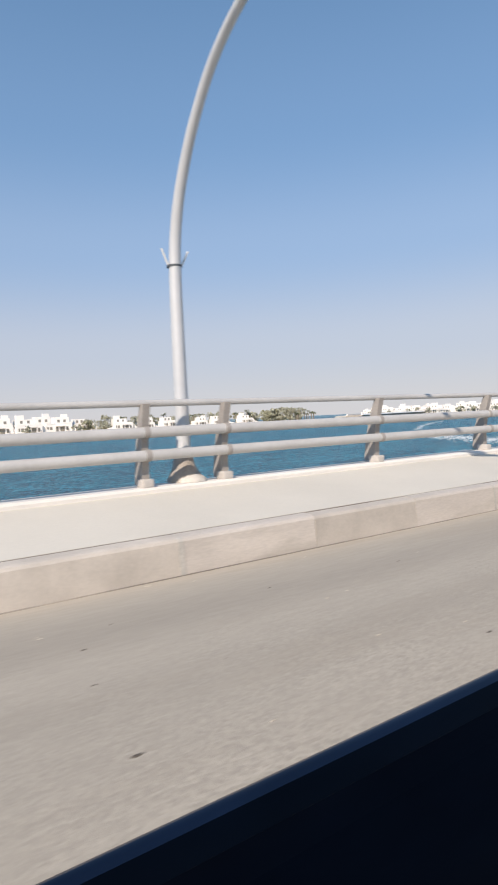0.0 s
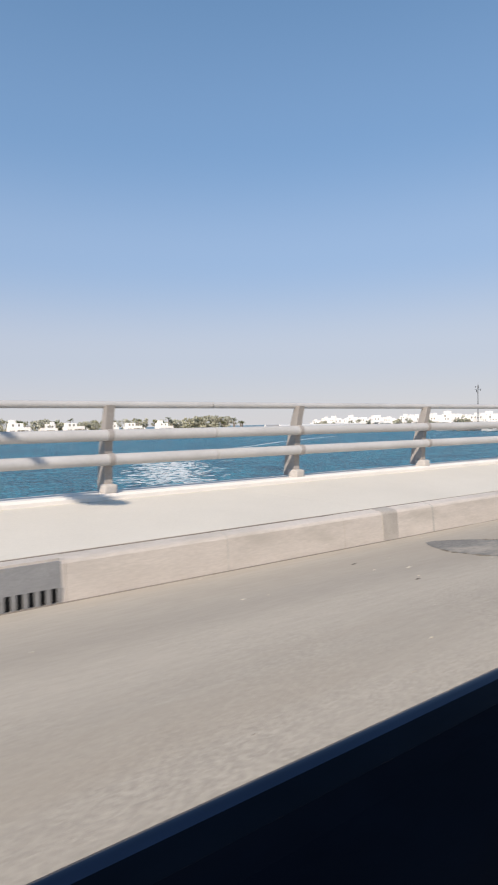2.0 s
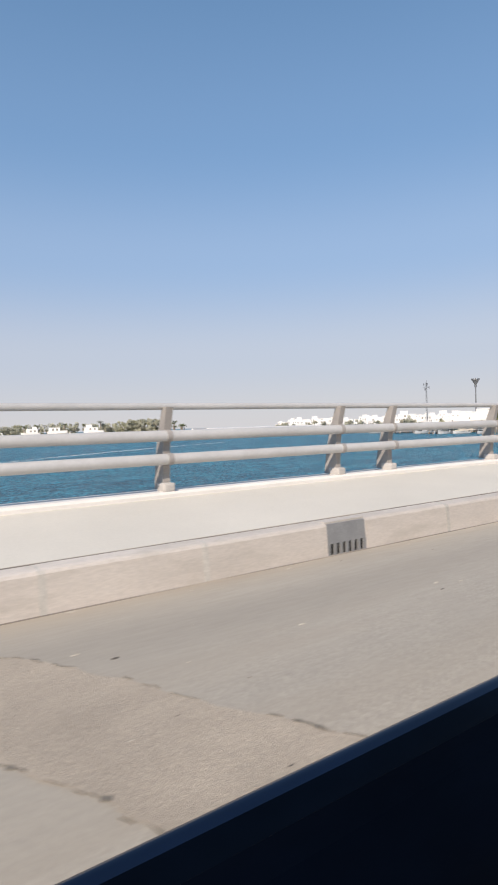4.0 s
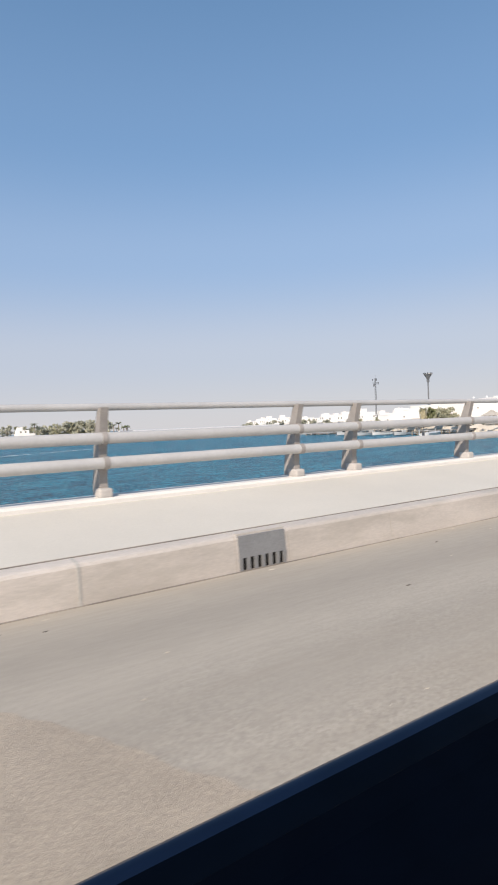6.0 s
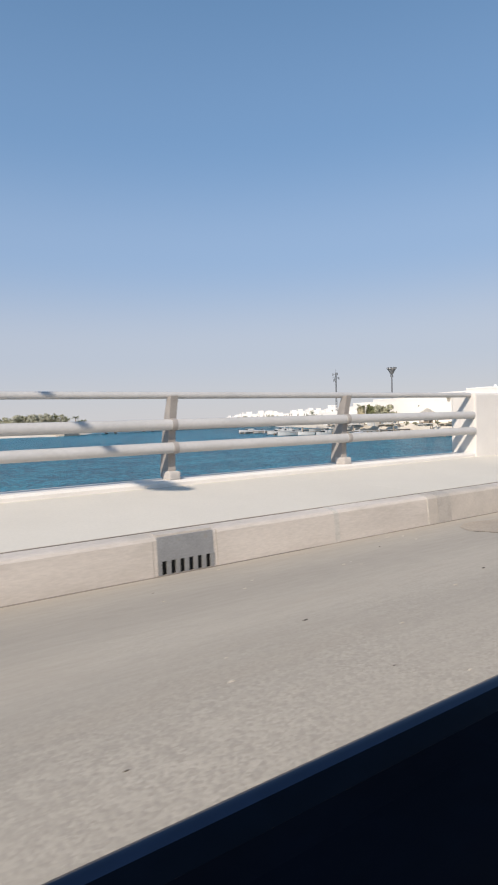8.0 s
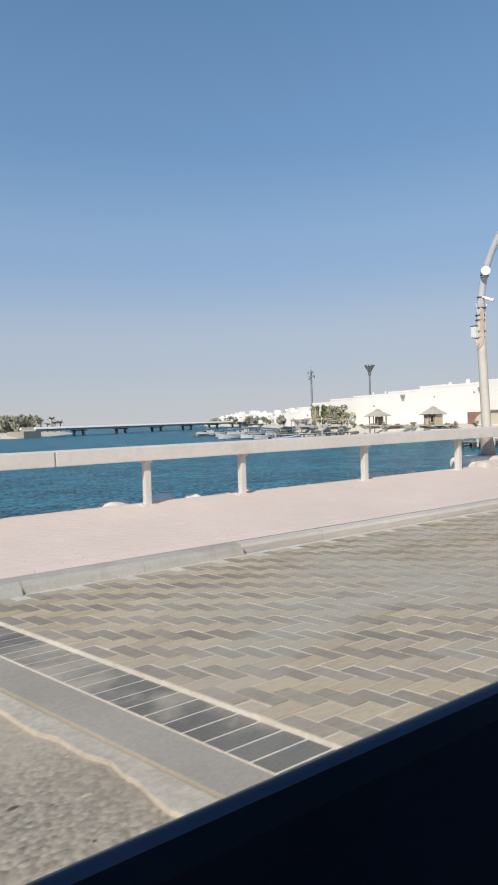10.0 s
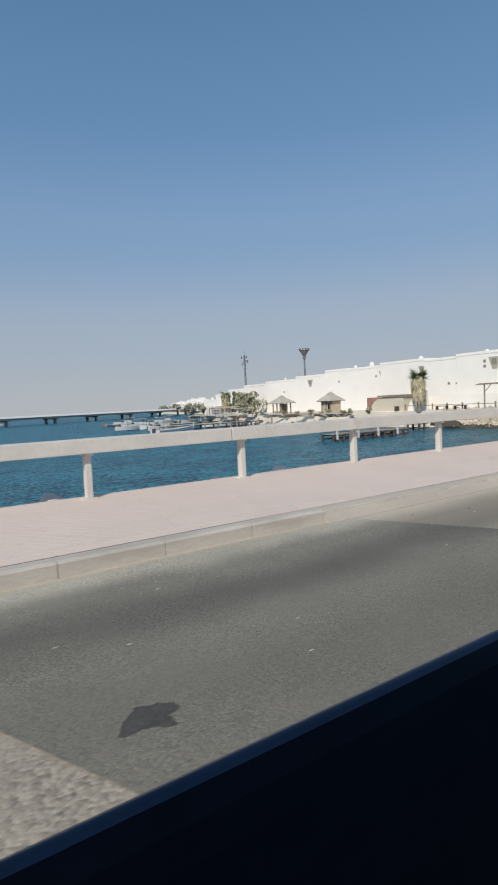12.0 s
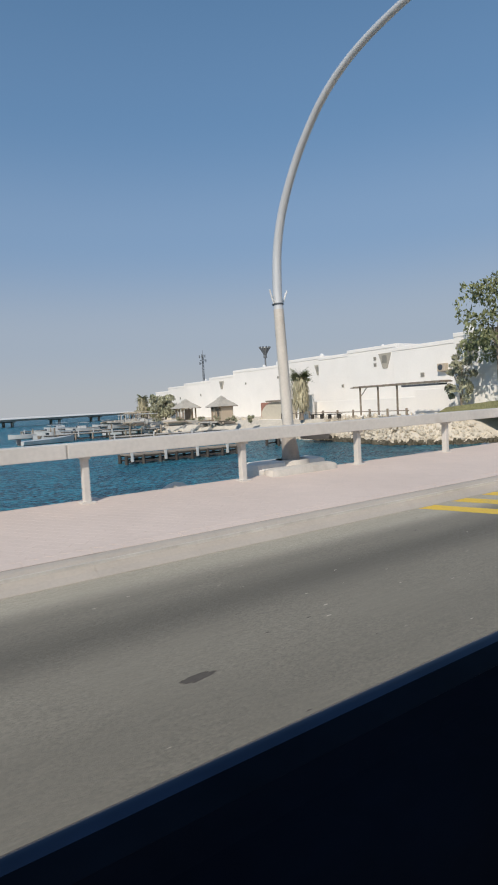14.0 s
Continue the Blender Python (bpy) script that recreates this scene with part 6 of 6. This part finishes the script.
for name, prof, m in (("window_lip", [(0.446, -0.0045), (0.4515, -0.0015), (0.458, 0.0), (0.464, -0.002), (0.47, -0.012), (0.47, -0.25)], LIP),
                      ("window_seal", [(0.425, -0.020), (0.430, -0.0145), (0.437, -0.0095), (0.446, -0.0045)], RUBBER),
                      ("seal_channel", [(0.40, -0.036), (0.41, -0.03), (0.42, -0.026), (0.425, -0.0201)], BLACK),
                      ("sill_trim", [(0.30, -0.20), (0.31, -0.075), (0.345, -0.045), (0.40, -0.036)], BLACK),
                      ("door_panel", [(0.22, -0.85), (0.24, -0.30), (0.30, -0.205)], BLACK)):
    bm = bmesh.new()
    rings = [[bm.verts.new((x, y + py, z + pz)) for py, pz in prof] for x, y, z in stations]
    for a, b in zip(rings, rings[1:]):
        for i in range(len(prof) - 1):
            f = bm.faces.new((a[i], b[i], b[i + 1], a[i + 1]))
            f.smooth = True
    part(name, bm, m, car)
# ---- bricks of the raised crossing and pavers of the pavement ----
W2 = 0.108
MID_SKEW = 0.5 * (skew_at(154.3) + skew_at(156.6))
singles, joined = 0, {"tan": [], "grey": []}


def lean(pts):
    """A plan leaning with the middle of the table."""
    return [(x - MID_SKEW * y, y) for x, y in pts]


brick_x = mesh_of("brick", prism(lean([(0.005, 0.005), (2 * W2 - 0.005, 0.005), (2 * W2 - 0.005, W2 - 0.005), (0.005, W2 - 0.005)]), TABLE_Z - 0.03, TABLE_Z), BRICK)
brick_y = mesh_of("brick", prism(lean([(0.005, 0.005), (W2 - 0.005, 0.005), (W2 - 0.005, 2 * W2 - 0.005), (0.005, 2 * W2 - 0.005)]), TABLE_Z - 0.03, TABLE_Z), BRICK_GREY)
r = random.Random(2)
for i in range(-1, 61):
    for j in range(0, 37):
        turn = (i + j) % 4
        if turn not in (0, 2):
            continue
        x, y = TABLE0 + i * W2, 0.76 + j * W2
        w, d = (2 * W2, W2) if turn == 0 else (W2, 2 * W2)
        if y + d > 4.71 or x + w < TABLE0 + 0.03 or x > TABLE1 - 0.03:
            continue
        dz = r.uniform(-0.003, 0.003)
        ring = [(x + 0.005, y + 0.005), (x + w - 0.005, y + 0.005), (x + w - 0.005, y + d - 0.005), (x + 0.005, y + d - 0.005)]
        cut = [(min(max(a, TABLE0 + 0.008), TABLE1 - 0.008), b) for a, b in ring]
        if cut == ring and 153.6 < x < 155.9 and 1.7 < y < 4.0 and singles < 296:
            shared("brick", brick_x if turn == 0 else brick_y, crossing, pose(sk(x, y), y, dz))
            singles += 1
        else:
            cut = [(sk(a, b), b) for a, b in cut]
            joined["tan" if turn == 0 else "grey"].append(([(a, b, TABLE_Z - 0.03) for a, b in cut], [(a, b, TABLE_Z + dz) for a, b in cut]))
for key, m in (("tan", BRICK), ("grey", BRICK_GREY)):
    ob = new("brick_field", solid_mesh("brick_field", joined[key], m))
    ob.parent = crossing
    tagged(ob, key + " bricks laid in herringbone", kind="stuff")


def pave_z(y):
    return 0.155 + (y - (KERB_B + 0.14)) * (0.335 - 0.155) / (6.95 - KERB_B - 0.14)


r = random.Random(6)
PV, PW, G = 0.21, 0.105, 0.0016
c45 = math.sqrt(0.5)
n_single, field = 0, []
pm = None
x0p, x1p, y0p, y1p = XAB, 205.0, KERB_B + 0.15, 6.94
n_v = int((x1p - x0p) / (PW / c45)) + 30
for j in range(-20, n_v):
    for i in range(-2, 18):
        # rows run at 45 degrees over the width of the pavement
        u, v = i * PV, j * PW
        cx = x0p + v / c45 - u * c45
        cy = y0p + u * c45
        if not (y0p + 0.09 < cy < y1p and x0p + 0.3 < cx < x1p):
            continue
        if abs(cx - 176.3) < 0.55 and abs(cy - 5.25) < 0.55:
            continue
        hu, hv = PV / 2 - G / 2, PW / 2 - G / 2
        ring = []
        for su, sv in ((-1, -1), (1, -1), (1, 1), (-1, 1)):
            du, dv = su * hu, sv * hv
            ring.append((cx + dv * c45 - du * c45, cy + du * c45 + dv * c45))
        inside = y0p + 0.135 < min(q[1] for q in ring) and max(q[1] for q in ring) < y1p
        ring = [(x, min(max(y, y0p + 0.135), y1p)) for x, y in ring]
        if inside and 180.0 < cx < 187.0 and n_single < 290:
            if pm is None:
                rel = [(x - cx, y - cy) for x, y in ring]
                lo = [(x, y, -0.02 + 0.0866 * y) for x, y in rel]
                pm = solid_mesh("paver", [(lo, [(x, y, 0.0866 * y) for x, y in rel])], PINK)
            shared("paver", pm, walk_b, pose(cx, cy, pave_z(cy)))
            n_single += 1
        else:
            field.append(([(x, y, pave_z(y) - 0.02) for x, y in ring], [(x, y, pave_z(y)) for x, y in ring]))
ob = new("paver_field", solid_mesh("paver_field", field, PINK))
ob.parent = walk_b
tagged(ob, "pink diagonal block pavers", kind="stuff")
ob = new("paving_border", solid_mesh("paving_border", [([(x - 0.146, KERB_B + 0.16, 0.10), (x + 0.146, KERB_B + 0.16, 0.10), (x + 0.146, KERB_B + 0.28, 0.10), (x - 0.146, KERB_B + 0.28, 0.10)], [(x - 0.146, KERB_B + 0.16, 0.160), (x + 0.146, KERB_B + 0.16, 0.160), (x + 0.146, KERB_B + 0.28, 0.171), (x - 0.146, KERB_B + 0.28, 0.171)]) for x in np.arange(XAB + 0.3, XB1 - 0.3, 0.3)], PINK))
ob.parent = walk_b
ob["kind"] = "stuff"
part("kerb_seam", box(XAB + 3.7, XB1, KERB_B + 0.141, KERB_B + 0.159, 0.05, 0.1555), SEAM_DARK, walk_b, "dark dirt-filled seam behind the kerb")
